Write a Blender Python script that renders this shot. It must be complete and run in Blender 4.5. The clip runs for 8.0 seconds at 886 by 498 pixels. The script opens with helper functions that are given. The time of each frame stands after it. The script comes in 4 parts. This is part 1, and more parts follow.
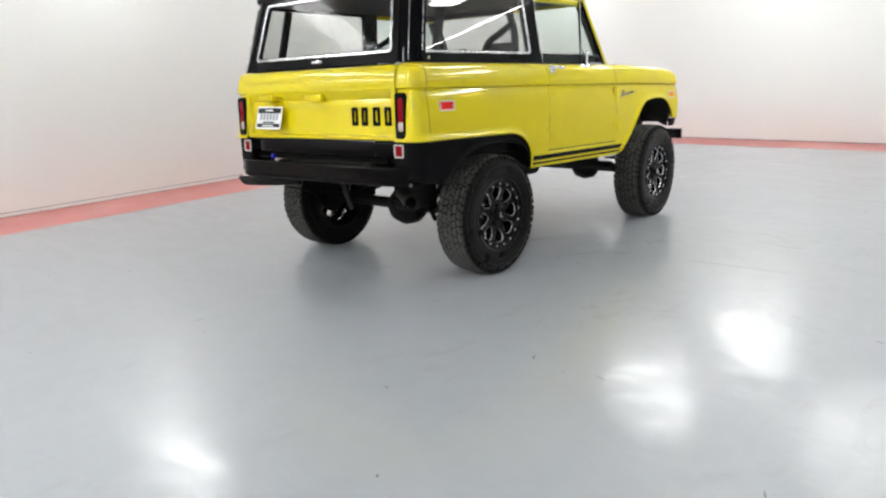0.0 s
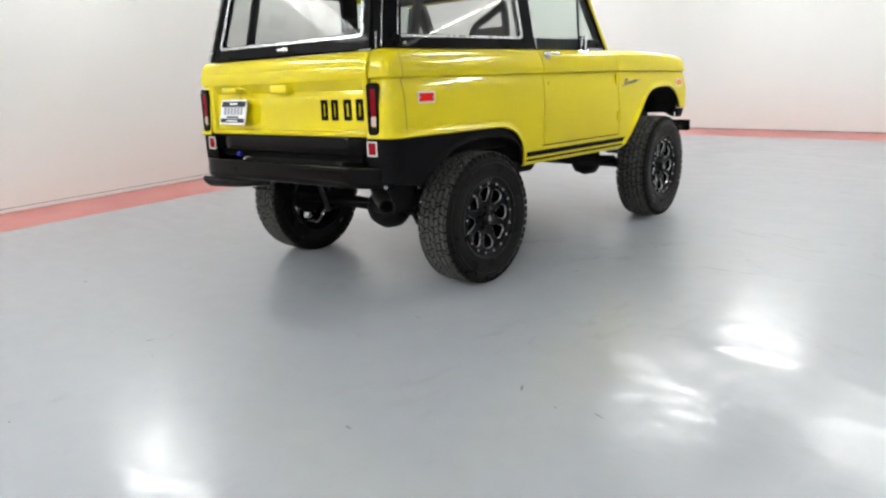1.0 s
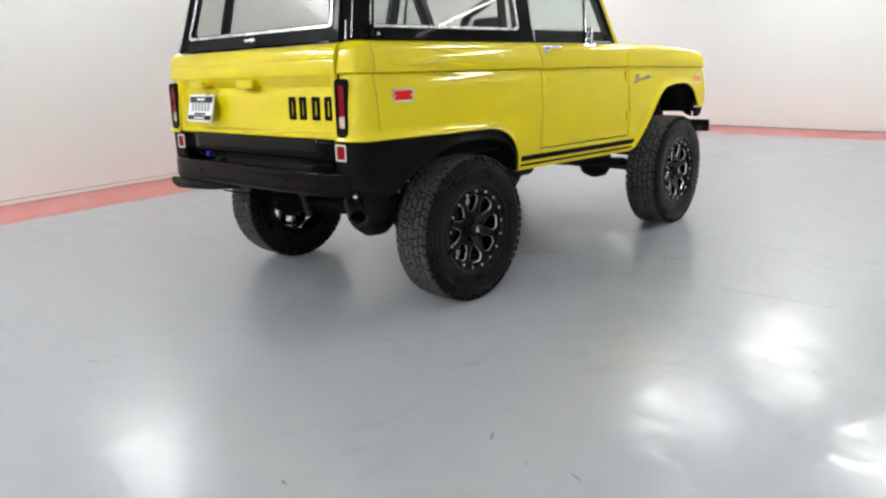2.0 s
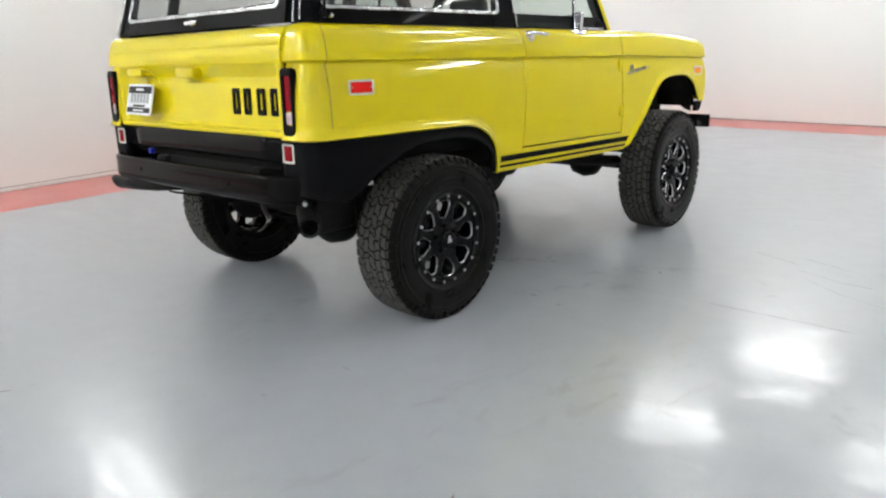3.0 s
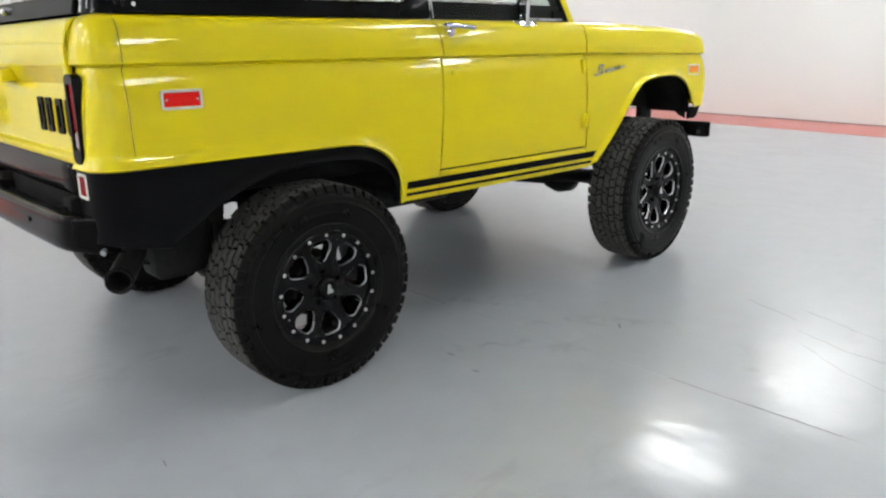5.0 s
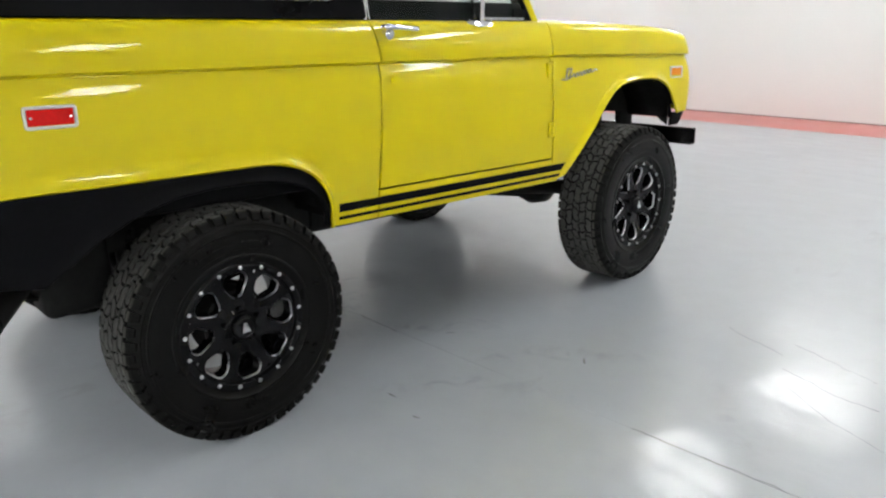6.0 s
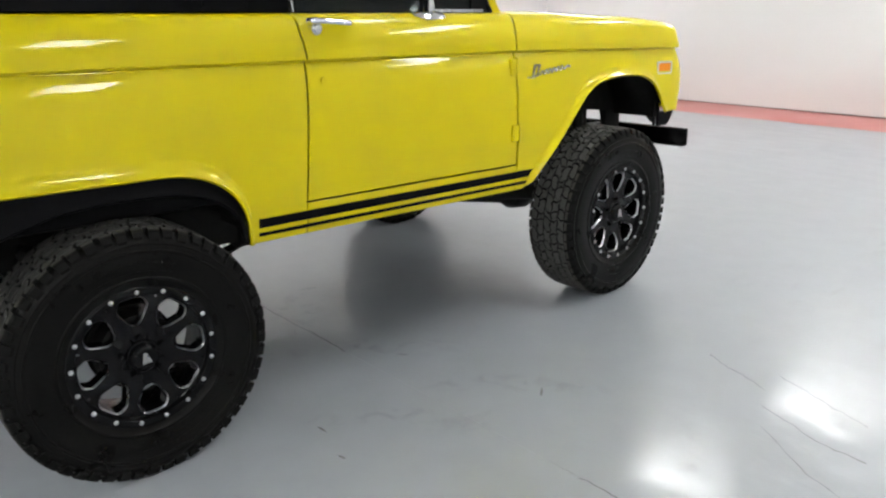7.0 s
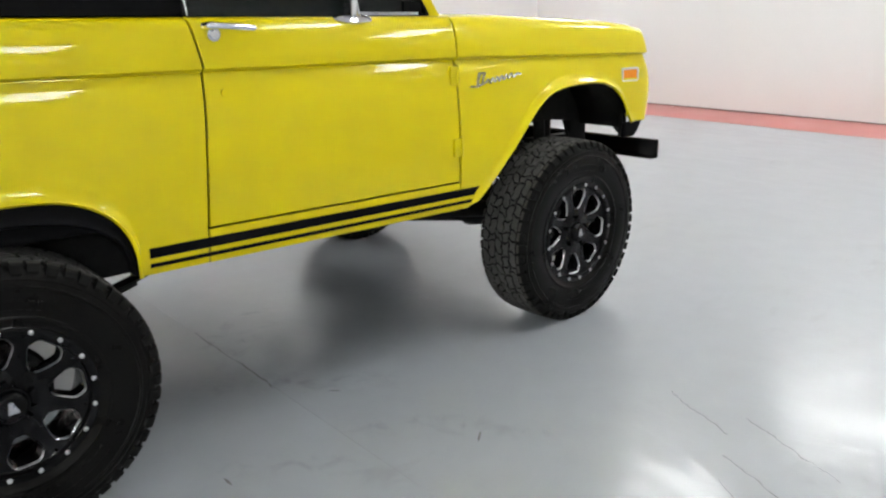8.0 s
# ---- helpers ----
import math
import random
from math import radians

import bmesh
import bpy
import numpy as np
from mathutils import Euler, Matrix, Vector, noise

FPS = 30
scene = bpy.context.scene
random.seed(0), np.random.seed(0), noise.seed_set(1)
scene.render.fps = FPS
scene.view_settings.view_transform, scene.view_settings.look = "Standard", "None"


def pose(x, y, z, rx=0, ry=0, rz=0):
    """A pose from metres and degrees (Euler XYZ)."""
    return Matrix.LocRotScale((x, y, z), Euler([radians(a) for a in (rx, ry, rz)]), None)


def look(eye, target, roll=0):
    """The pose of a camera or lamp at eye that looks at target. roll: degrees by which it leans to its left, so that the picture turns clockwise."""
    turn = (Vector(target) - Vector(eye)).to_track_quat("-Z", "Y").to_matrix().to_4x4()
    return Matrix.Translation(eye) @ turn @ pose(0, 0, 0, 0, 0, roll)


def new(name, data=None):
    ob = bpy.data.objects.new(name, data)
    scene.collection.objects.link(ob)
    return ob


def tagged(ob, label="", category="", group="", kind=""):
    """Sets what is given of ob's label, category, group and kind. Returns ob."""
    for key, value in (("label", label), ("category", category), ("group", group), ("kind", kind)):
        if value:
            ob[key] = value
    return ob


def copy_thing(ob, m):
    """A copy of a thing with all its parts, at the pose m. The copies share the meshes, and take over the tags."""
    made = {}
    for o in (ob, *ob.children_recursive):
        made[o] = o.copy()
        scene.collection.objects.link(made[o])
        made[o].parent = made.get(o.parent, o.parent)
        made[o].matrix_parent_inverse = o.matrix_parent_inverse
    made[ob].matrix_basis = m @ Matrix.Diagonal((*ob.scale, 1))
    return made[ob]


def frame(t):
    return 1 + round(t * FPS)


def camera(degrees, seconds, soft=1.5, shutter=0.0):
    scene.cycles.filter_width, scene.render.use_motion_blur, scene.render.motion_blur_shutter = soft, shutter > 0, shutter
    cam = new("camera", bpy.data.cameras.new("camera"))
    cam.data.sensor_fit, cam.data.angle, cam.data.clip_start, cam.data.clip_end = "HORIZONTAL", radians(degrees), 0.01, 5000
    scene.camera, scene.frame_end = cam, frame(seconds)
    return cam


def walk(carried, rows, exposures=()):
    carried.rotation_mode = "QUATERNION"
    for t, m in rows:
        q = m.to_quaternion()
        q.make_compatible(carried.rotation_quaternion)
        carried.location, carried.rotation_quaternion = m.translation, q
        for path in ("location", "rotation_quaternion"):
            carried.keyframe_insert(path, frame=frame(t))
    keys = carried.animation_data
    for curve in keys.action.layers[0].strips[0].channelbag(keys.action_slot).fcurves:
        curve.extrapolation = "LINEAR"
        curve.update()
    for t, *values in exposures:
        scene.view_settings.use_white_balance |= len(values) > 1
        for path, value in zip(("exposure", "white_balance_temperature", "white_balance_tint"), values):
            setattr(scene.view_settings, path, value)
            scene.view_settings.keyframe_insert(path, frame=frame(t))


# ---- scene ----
cam = camera(60.8, 8.0, soft=2.3)
PATH = [
    (0, (3.969, -4.013, 1.442), (2.682, -2.562, 0.957), -2.6),
    (0.5, (3.811, -3.788, 1.424), (2.538, -2.328, 0.925), -2.7),
    (1, (3.734, -3.531, 1.408), (2.438, -2.094, 0.901), -3.1),
    (1.5, (3.703, -3.263, 1.414), (2.362, -1.87, 0.9), -3.0),
    (3, (3.371, -2.583, 1.388), (2.044, -1.195, 0.832), -2.2),
    (3.5, (3.305, -2.321, 1.392), (1.972, -0.947, 0.814), -2.4),
    (4, (3.218, -2.066, 1.393), (1.884, -0.697, 0.806), -2.2),
    (4.5, (3.259, -1.772, 1.397), (1.871, -0.455, 0.814), -2.0),
    (4.7, (3.27, -1.66, 1.396), (1.866, -0.361, 0.813), -2.0),
    (6, (3.148, -1.064, 1.423), (1.733, 0.21, 0.812), -1.9),
    (6.5, (3.193, -0.824, 1.425), (1.735, 0.398, 0.809), -2.1),
    (7, (3.123, -0.612, 1.428), (1.666, 0.6, 0.788), -2.0),
    (7.5, (3.048, -0.423, 1.411), (1.6, 0.798, 0.769), -2.2),
    (8, (3.076, -0.214, 1.407), (1.604, 0.986, 0.778), -2.3),
]
walk(cam, [(t, look(eye, target, roll)) for t, eye, target, roll in PATH])

# ---- world and light ----
world = bpy.data.worlds.new("world")
scene.world = world
world.use_nodes = True
world.node_tree.nodes["Background"].inputs[0].default_value = (0.9, 0.95, 1.0, 1)
world.node_tree.nodes["Background"].inputs[1].default_value = 0.05
TUBE_POWER = 22.6


# ---- materials ----
def mat(name, color, rough=0.5, metal=0.0, coat=0.0, coat_rough=0.04, vary=0.08, grain=0.0, scale=6.0, fine=90.0, rvary=0.06, spec=0.5, random_piece=0.0):
    """A principled material whose colour and gloss vary at two scales, with a fine relief."""
    m = bpy.data.materials.new(name)
    m.use_nodes = True
    nt = m.node_tree
    n, l = nt.nodes, nt.links
    p = n["Principled BSDF"]
    p.inputs["Roughness"].default_value = rough
    p.inputs["Metallic"].default_value = metal
    p.inputs["Coat Weight"].default_value = coat
    p.inputs["Coat Roughness"].default_value = coat_rough
    p.inputs["Specular IOR Level"].default_value = spec
    tc = n.new("ShaderNodeTexCoord")
    a = n.new("ShaderNodeTexNoise")
    a.inputs["Scale"].default_value, a.inputs["Detail"].default_value = scale, 5
    b = n.new("ShaderNodeTexNoise")
    b.inputs["Scale"].default_value, b.inputs["Detail"].default_value = fine, 3
    l.new(tc.outputs["Object"], a.inputs["Vector"])
    l.new(tc.outputs["Object"], b.inputs["Vector"])
    add = n.new("ShaderNodeMath")
    add.operation = "ADD"
    l.new(a.outputs["Fac"], add.inputs[0])
    l.new(b.outputs["Fac"], add.inputs[1])
    half = n.new("ShaderNodeMapRange")
    half.inputs["From Min"].default_value, half.inputs["From Max"].default_value = 0.0, 2.0
    half.inputs["To Min"].default_value, half.inputs["To Max"].default_value = 1 - 2.5 * vary, 1 + 2.5 * vary
    half.clamp = False
    l.new(add.outputs[0], half.inputs["Value"])
    mul = n.new("ShaderNodeVectorMath")
    mul.operation = "SCALE"
    mul.inputs[0].default_value = color
    l.new(half.outputs[0], mul.inputs["Scale"])
    l.new(mul.outputs[0], p.inputs["Base Color"])
    rr = n.new("ShaderNodeMapRange")
    rr.inputs["From Min"].default_value, rr.inputs["From Max"].default_value = 0.3, 0.7
    rr.inputs["To Min"].default_value, rr.inputs["To Max"].default_value = max(0.01, rough - rvary), min(1, rough + rvary)
    rr.clamp = False
    l.new(a.outputs["Fac"], rr.inputs["Value"])
    l.new(rr.outputs[0], p.inputs["Roughness"])
    if grain:
        bump = n.new("ShaderNodeBump")
        bump.inputs["Strength"].default_value, bump.inputs["Distance"].default_value = 0.6, grain
        l.new(b.outputs["Fac"], bump.inputs["Height"])
        l.new(bump.outputs[0], p.inputs["Normal"])
    return m


def glass_mat(name, tint, gloss):
    """Thin clear pane: straight through, with a mirror gloss that grows to the edge."""
    m = bpy.data.materials.new(name)
    m.use_nodes = True
    n, l = m.node_tree.nodes, m.node_tree.links
    n.remove(n["Principled BSDF"])
    t, g, mix = n.new("ShaderNodeBsdfTransparent"), n.new("ShaderNodeBsdfGlossy"), n.new("ShaderNodeMixShader")
    f, five, lift = n.new("ShaderNodeLayerWeight"), n.new("ShaderNodeMath"), n.new("ShaderNodeMapRange")
    f.inputs["Blend"].default_value = 0.5
    five.operation = "POWER"
    five.inputs[1].default_value = 6
    lift.inputs["To Min"].default_value, lift.inputs["To Max"].default_value = gloss, 0.95
    t.inputs[0].default_value = (*tint, 1)
    g.inputs["Roughness"].default_value = 0.005
    l.new(f.outputs["Facing"], five.inputs[0])
    l.new(five.outputs[0], lift.inputs["Value"])
    l.new(lift.outputs[0], mix.inputs[0])
    l.new(t.outputs[0], mix.inputs[1])
    l.new(g.outputs[0], mix.inputs[2])
    l.new(mix.outputs[0], n["Material Output"].inputs["Surface"])
    return m


def glow_mat(name, color, power):
    m = bpy.data.materials.new(name)
    m.use_nodes = True
    p = m.node_tree.nodes["Principled BSDF"]
    p.inputs["Base Color"].default_value = (0.8, 0.8, 0.8, 1)
    p.inputs["Emission Color"].default_value = (*color, 1)
    p.inputs["Emission Strength"].default_value = power
    return m


def floor_mat():
    """Grey epoxy: soft gloss over a rolled, rippled film, cloudy tone, and a trail of dull scuffs and tread dirt."""
    m = mat("grey_epoxy", (0.355, 0.377, 0.406), rough=0.38, spec=0.21, coat=0.56, vary=0.04, grain=0.0, scale=0.9, fine=7.0, rvary=0.012)
    n, l = m.node_tree.nodes, m.node_tree.links
    p = n["Principled BSDF"]
    tc = [x for x in n if x.bl_idname == "ShaderNodeTexCoord"][0]

    def noise(scale, detail, stretch=(1, 1, 1), turn=0.0, distort=0.0):
        x, mp = n.new("ShaderNodeTexNoise"), n.new("ShaderNodeMapping")
        x.inputs["Scale"].default_value, x.inputs["Detail"].default_value, x.inputs["Distortion"].default_value = scale, detail, distort
        mp.inputs["Scale"].default_value = stretch
        mp.inputs["Rotation"].default_value = (0, 0, turn)
        l.new(tc.outputs["Object"], mp.inputs["Vector"])
        l.new(mp.outputs[0], x.inputs["Vector"])
        return x

    def bump(height, dist, before=None):
        b = n.new("ShaderNodeBump")
        b.inputs["Strength"].default_value, b.inputs["Distance"].default_value = 0.5, dist
        l.new(height.outputs["Fac"], b.inputs["Height"])
        if before is not None:
            l.new(before.outputs[0], b.inputs["Normal"])
        return b

    def smooth(x, lo, hi, top):
        r = n.new("ShaderNodeMapRange")
        r.interpolation_type = "SMOOTHSTEP"
        r.inputs["From Min"].default_value, r.inputs["From Max"].default_value, r.inputs["To Max"].default_value = lo, hi, top
        l.new(x, r.inputs["Value"])
        return r.outputs[0]

    def both_of(a, b):
        r = n.new("ShaderNodeMath")
        r.operation = "MULTIPLY"
        l.new(a, r.inputs[0])
        l.new(b, r.inputs[1])
        return r.outputs[0]

    # slow waves, roller ripples, orange peel
    b = bump(noise(2.4, 2.5), 0.018)
    b = bump(noise(7, 1.5, (1, 1.5, 1), 0.5, 0.8), 0.0022, b)
    b = bump(noise(70, 2), 0.00035, b)
    l.new(b.outputs[0], p.inputs["Normal"])
    # scuffs: streaky dirt where the cloudy mask lets it be, dulling tone and gloss
    streak = smooth(noise(5, 6, (1.6, 0.8, 1), 0.9, 0.9).outputs["Fac"], 0.52, 0.72, 1.0)
    cloud = smooth(noise(0.8, 3).outputs["Fac"], 0.50, 0.68, 0.28)
    dirt = both_of(streak, cloud)
    old = [x for x in n if x.bl_idname == "ShaderNodeVectorMath"][0]
    mix = n.new("ShaderNodeMix")
    mix.data_type = "RGBA"
    mix.inputs["B"].default_value = (0.235, 0.235, 0.23, 1)
    l.new(dirt, mix.inputs["Factor"])
    l.new(old.outputs[0], mix.inputs["A"])
    l.new(mix.outputs["Result"], p.inputs["Base Color"])
    # clear film laid in sweeps: some strokes dry glossier than others, and dirt dulls it
    sweep, film, dull = noise(1.9, 7, (0.6, 2.4, 1), 0.75, 1.6), n.new("ShaderNodeMapRange"), n.new("ShaderNodeMath")
    film.interpolation_type = "SMOOTHSTEP"
    film.inputs["From Min"].default_value, film.inputs["From Max"].default_value = 0.38, 0.62
    film.inputs["To Min"].default_value, film.inputs["To Max"].default_value = 0.13, 0.235
    l.new(sweep.outputs["Fac"], film.inputs["Value"])
    dull.operation = "MULTIPLY_ADD"
    dull.inputs[1].default_value = 0.15
    l.new(dirt, dull.inputs[0])
    l.new(film.outputs[0], dull.inputs[2])
    l.new(dull.outputs[0], p.inputs["Coat Roughness"])
    l.new(b.outputs[0], p.inputs["Coat Normal"])
    return m


YELLOW = mat("yellow_paint", (0.69, 0.565, 0.002), rough=0.35, coat=0.60, coat_rough=0.03, vary=0.003, scale=1.5, fine=300, rvary=0.01, spec=0.1)
BLACK = mat("gloss_black_paint", (0.003, 0.003, 0.0035), rough=0.3, coat=0.15, vary=0.15, scale=3, rvary=0.05, spec=0.03)
SATIN = mat("satin_black_paint", (0.0055, 0.0055, 0.0063), rough=0.4, spec=0.035, vary=0.2, grain=0.0004, scale=4, fine=60)
BUMPER = mat("bumper_black", (0.0035, 0.003, 0.0032), rough=0.09, coat=0.0, spec=0.07, vary=0.1, grain=0.0, scale=3, fine=20)
UNDER = mat("underbody_black", (0.012, 0.012, 0.0115), rough=0.6, spec=0.12, vary=0.4, grain=0.002, scale=5, fine=40)
RUBBER = mat("tyre_rubber", (0.0045, 0.0043, 0.0038), rough=0.31, spec=0.12, vary=0.3, grain=0.0008, scale=9, fine=80)


def worn_rubber(name, top, side, worn_r):
    """Rubber scuffed pale where it meets the road, black below that."""
    m = mat(name, top, rough=0.72, spec=0.15, vary=0.25, grain=0.0012, scale=14, fine=120)
    n, l = m.node_tree.nodes, m.node_tree.links
    tc = [x for x in n if x.bl_idname == "ShaderNodeTexCoord"][0]
    flat, far, worn, mix = n.new("ShaderNodeVectorMath"), n.new("ShaderNodeVectorMath"), n.new("ShaderNodeMapRange"), n.new("ShaderNodeMix")
    flat.operation, far.operation, mix.data_type = "MULTIPLY", "LENGTH", "RGBA"
    flat.inputs[1].default_value = (0, 1, 1)
    worn.inputs["From Min"].default_value, worn.inputs["From Max"].default_value = worn_r - 0.004, worn_r
    l.new(tc.outputs["Object"], flat.inputs[0])
    l.new(flat.outputs[0], far.inputs[0])
    l.new(far.outputs["Value"], worn.inputs["Value"])
    l.new(worn.outputs[0], mix.inputs["Factor"])
    mix.inputs["A"].default_value = (*side, 1)
    l.new([x for x in n if x.bl_idname == "ShaderNodeVectorMath" and x.operation == "SCALE"][0].outputs[0], mix.inputs["B"])
    l.new(mix.outputs["Result"], n["Principled BSDF"].inputs["Base Color"])
    return m


TREAD = worn_rubber("worn_tread_rubber", (0.075, 0.074, 0.069), (0.0035, 0.004, 0.004), 0.4055)
LUG = worn_rubber("shoulder_rubber", (0.058, 0.056, 0.049), (0.0055, 0.0055, 0.005), 0.4045)
DRUM = mat("dull_grey_steel", (0.055, 0.054, 0.052), rough=0.45, metal=0.5, vary=0.3, scale=10)
RIM = mat("black_rim_paint", (0.003, 0.003, 0.0035), rough=0.25, coat=0.22, spec=0.08, vary=0.2, scale=8)
MILLED = mat("milled_aluminium", (0.58, 0.58, 0.59), rough=0.3, metal=1.0, vary=0.06, scale=20)
CHROME = mat("chrome", (0.86, 0.86, 0.87), rough=0.07, metal=1.0, vary=0.03, scale=20, rvary=0.03)
BADGE = mat("weathered_badge_metal", (0.42, 0.41, 0.36), rough=0.28, metal=1.0, vary=0.1, scale=30)
LENS_FRAME = mat("cream_lens_frame", (0.66, 0.64, 0.58), rough=0.35, spec=0.3, vary=0.05, scale=20)
TRIM = mat("bright_window_trim", (0.60, 0.61, 0.62), rough=0.27, metal=1.0, vary=0.05, scale=15)
RED_LENS = mat("red_lens", (0.72, 0.008, 0.006), rough=0.2, spec=0.1, coat=0.4, vary=0.12, grain=0.0006, fine=140)
DARK_RED = mat("dark_red_lens", (0.24, 0.004, 0.010), rough=0.25, spec=0.06, coat=0.12, vary=0.12, grain=0.0006, fine=140)
CLEAR_LENS = mat("clear_lens", (0.55, 0.42, 0.42), rough=0.2, coat=0.3, vary=0.12, grain=0.0006, fine=140)
AMBER = mat("amber_lens", (0.92, 0.30, 0.015), rough=0.2, spec=0.15, coat=0.25, vary=0.1, grain=0.0006, fine=140)
SEAL = mat("black_rubber_seal", (0.004, 0.004, 0.004), rough=0.6, spec=0.08)
VINYL = mat("black_vinyl", (0.008, 0.008, 0.009), rough=0.55, spec=0.12, vary=0.2, grain=0.001, fine=100)
PLATE_WHITE = mat("plate_white", (0.86, 0.87, 0.88), rough=0.35, vary=0.05)
PLATE_INK = mat("plate_ink", (0.012, 0.012, 0.014), rough=0.4, spec=0.2)
PLATE_GREY = mat("plate_grey_ink", (0.33, 0.34, 0.36), rough=0.4)
BLUE = mat("blue_plastic", (0.01, 0.02, 0.5), rough=0.35)
GLASS = glass_mat("window_glass", (0.955, 0.962, 0.958), 0.005)
TINTED = glass_mat("grey_tinted_glass", (0.87, 0.88, 0.873), 0.075)
GREENISH = glass_mat("green_tinted_glass", (0.86, 0.91, 0.885), 0.03)
WALL = mat("white_wall_paint", (0.76, 0.76, 0.75), rough=0.5, vary=0.015, grain=0.0008, scale=0.6, fine=45)
CEIL = mat("white_ceiling_paint", (0.78, 0.78, 0.77), rough=0.7, vary=0.02, grain=0.001, scale=0.8, fine=40)
REDPAINT = mat("red_floor_paint", (0.50, 0.185, 0.17), rough=0.35, spec=0.2, vary=0.04, scale=1.8, fine=30)
GAP = mat("dark_joint", (0.10, 0.08, 0.08), rough=0.8)
EPOXY = floor_mat()


def smear_mat():
    """Thin dull dirt that lets the paint below show through its gaps."""
    m = mat("scuff_dirt", (0.17, 0.165, 0.155), rough=0.5, spec=0.2, vary=0.1)
    n, l = m.node_tree.nodes, m.node_tree.links
    tc = [x for x in n if x.bl_idname == "ShaderNodeTexCoord"][0]
    a, r, mix, clear = n.new("ShaderNodeTexNoise"), n.new("ShaderNodeMapRange"), n.new("ShaderNodeMixShader"), n.new("ShaderNodeBsdfTransparent")
    a.inputs["Scale"].default_value, a.inputs["Detail"].default_value = 13, 7
    a.inputs["Distortion"].default_value = 0.7
    r.interpolation_type = "SMOOTHSTEP"
    r.inputs["From Min"].default_value, r.inputs["From Max"].default_value, r.inputs["To Max"].default_value = 0.44, 0.74, 0.22
    l.new(tc.outputs["Object"], a.inputs["Vector"])
    l.new(a.outputs["Fac"], r.inputs["Value"])
    edge, mul = n.new("ShaderNodeAttribute"), n.new("ShaderNodeMath")
    edge.attribute_name = "dirt"
    mul.operation = "MULTIPLY"
    l.new(r.outputs[0], mul.inputs[0])
    l.new(edge.outputs["Fac"], mul.inputs[1])
    l.new(mul.outputs[0], mix.inputs[0])
    l.new(clear.outputs[0], mix.inputs[1])
    l.new(n["Principled BSDF"].outputs[0], mix.inputs[2])
    l.new(mix.outputs[0], n["Material Output"].inputs["Surface"])
    return m


SMEAR = smear_mat()
HOUSING = mat("white_lamp_housing", (0.75, 0.75, 0.74), rough=0.45)
TUBE = glow_mat("lit_tube", (0.985, 1.0, 0.985), TUBE_POWER)

# ---- building helpers ----
# The body stands nose-down on its springs: body measures to place.
BODY = Matrix(((0.99988, 0.00054, -0.01559, 0.0002), (0.00008, 0.99923, 0.03936, -0.012), (0.0156, -0.03936, 0.9991, -0.0119), (0, 0, 0, 1)))
FLAT = Matrix.Identity(4)


def part(name, bm, material, parent=None, label="", m=BODY, smooth=40, thick=0.0, bevel=0.0, outward=True):
    """Links a bmesh as one mesh object, as a part under parent."""
    if outward:
        bmesh.ops.recalc_face_normals(bm, faces=bm.faces)
    me = bpy.data.meshes.new(name)
    bm.to_mesh(me)
    bm.free()
    me.transform(m)
    me.materials.append(material)
    if smooth:
        me.polygons.foreach_set("use_smooth", [True] * len(me.polygons))
        me.set_sharp_from_angle(angle=radians(smooth))
    ob = new(name, me)
    if parent is not None:
        ob.parent = parent
    if label:
        ob["label"] = label
    if thick:
        s = ob.modifiers.new("thickness", "SOLIDIFY")
        s.thickness, s.offset = thick, -1
    if bevel:
        b = ob.modifiers.new("edge", "BEVEL")
        b.width, b.segments, b.limit_method = bevel, 2, "ANGLE"
    return ob


def thing(name, label, category, group="", kind="", place=(0, 0, 0)):
    ob = new(name)
    ob.location = place
    ob.empty_display_size = 0.1
    return tagged(ob, label, category, group, kind)


def box(lo, hi, bm=None, bevel=0.0, seg=2):
    bm = bm or bmesh.new()
    made = bmesh.ops.create_cube(bm, size=1, matrix=Matrix.LocRotScale([(a + b) / 2 for a, b in zip(lo, hi)], None, [abs(b - a) for a, b in zip(lo, hi)]))
    if bevel:
        edges = {e for v in made["verts"] for e in v.link_edges}
        bmesh.ops.bevel(bm, geom=list(edges), offset=bevel, segments=seg, affect="EDGES", profile=0.5)
    return bm


def sheet(rows, bm=None, closed=False):
    """Quads between rows of points."""
    bm = bm or bmesh.new()
    grid = [[bm.verts.new(p) for p in row] for row in rows]
    for a, b in zip(grid, grid[1:]):
        n = len(a)
        for k in range(n if closed else n - 1):
            bm.faces.new((a[k], a[(k + 1) % n], b[(k + 1) % n], b[k]))
    return bm, grid


def tube(path, r, bm=None, n=12, caps=True):
    """A round tube along a path; r a radius or one for each point."""
    path = [Vector(p) for p in path]
    rs = r if isinstance(r, (list, tuple)) else [r] * len(path)
    rows, up = [], None
    for k, p in enumerate(path):
        d = (path[min(k + 1, len(path) - 1)] - path[max(k - 1, 0)]).normalized()
        if up is None:
            up = d.orthogonal().normalized()
        up = (up - d * up.dot(d)).normalized()
        side = d.cross(up)
        rows.append([p + rs[k] * (math.cos(2 * math.pi * a / n) * up + math.sin(2 * math.pi * a / n) * side) for a in range(n)])
    bm, grid = sheet(rows, bm, closed=True)
    if caps:
        bm.faces.new(grid[0])
        bm.faces.new(grid[-1])
    return bm


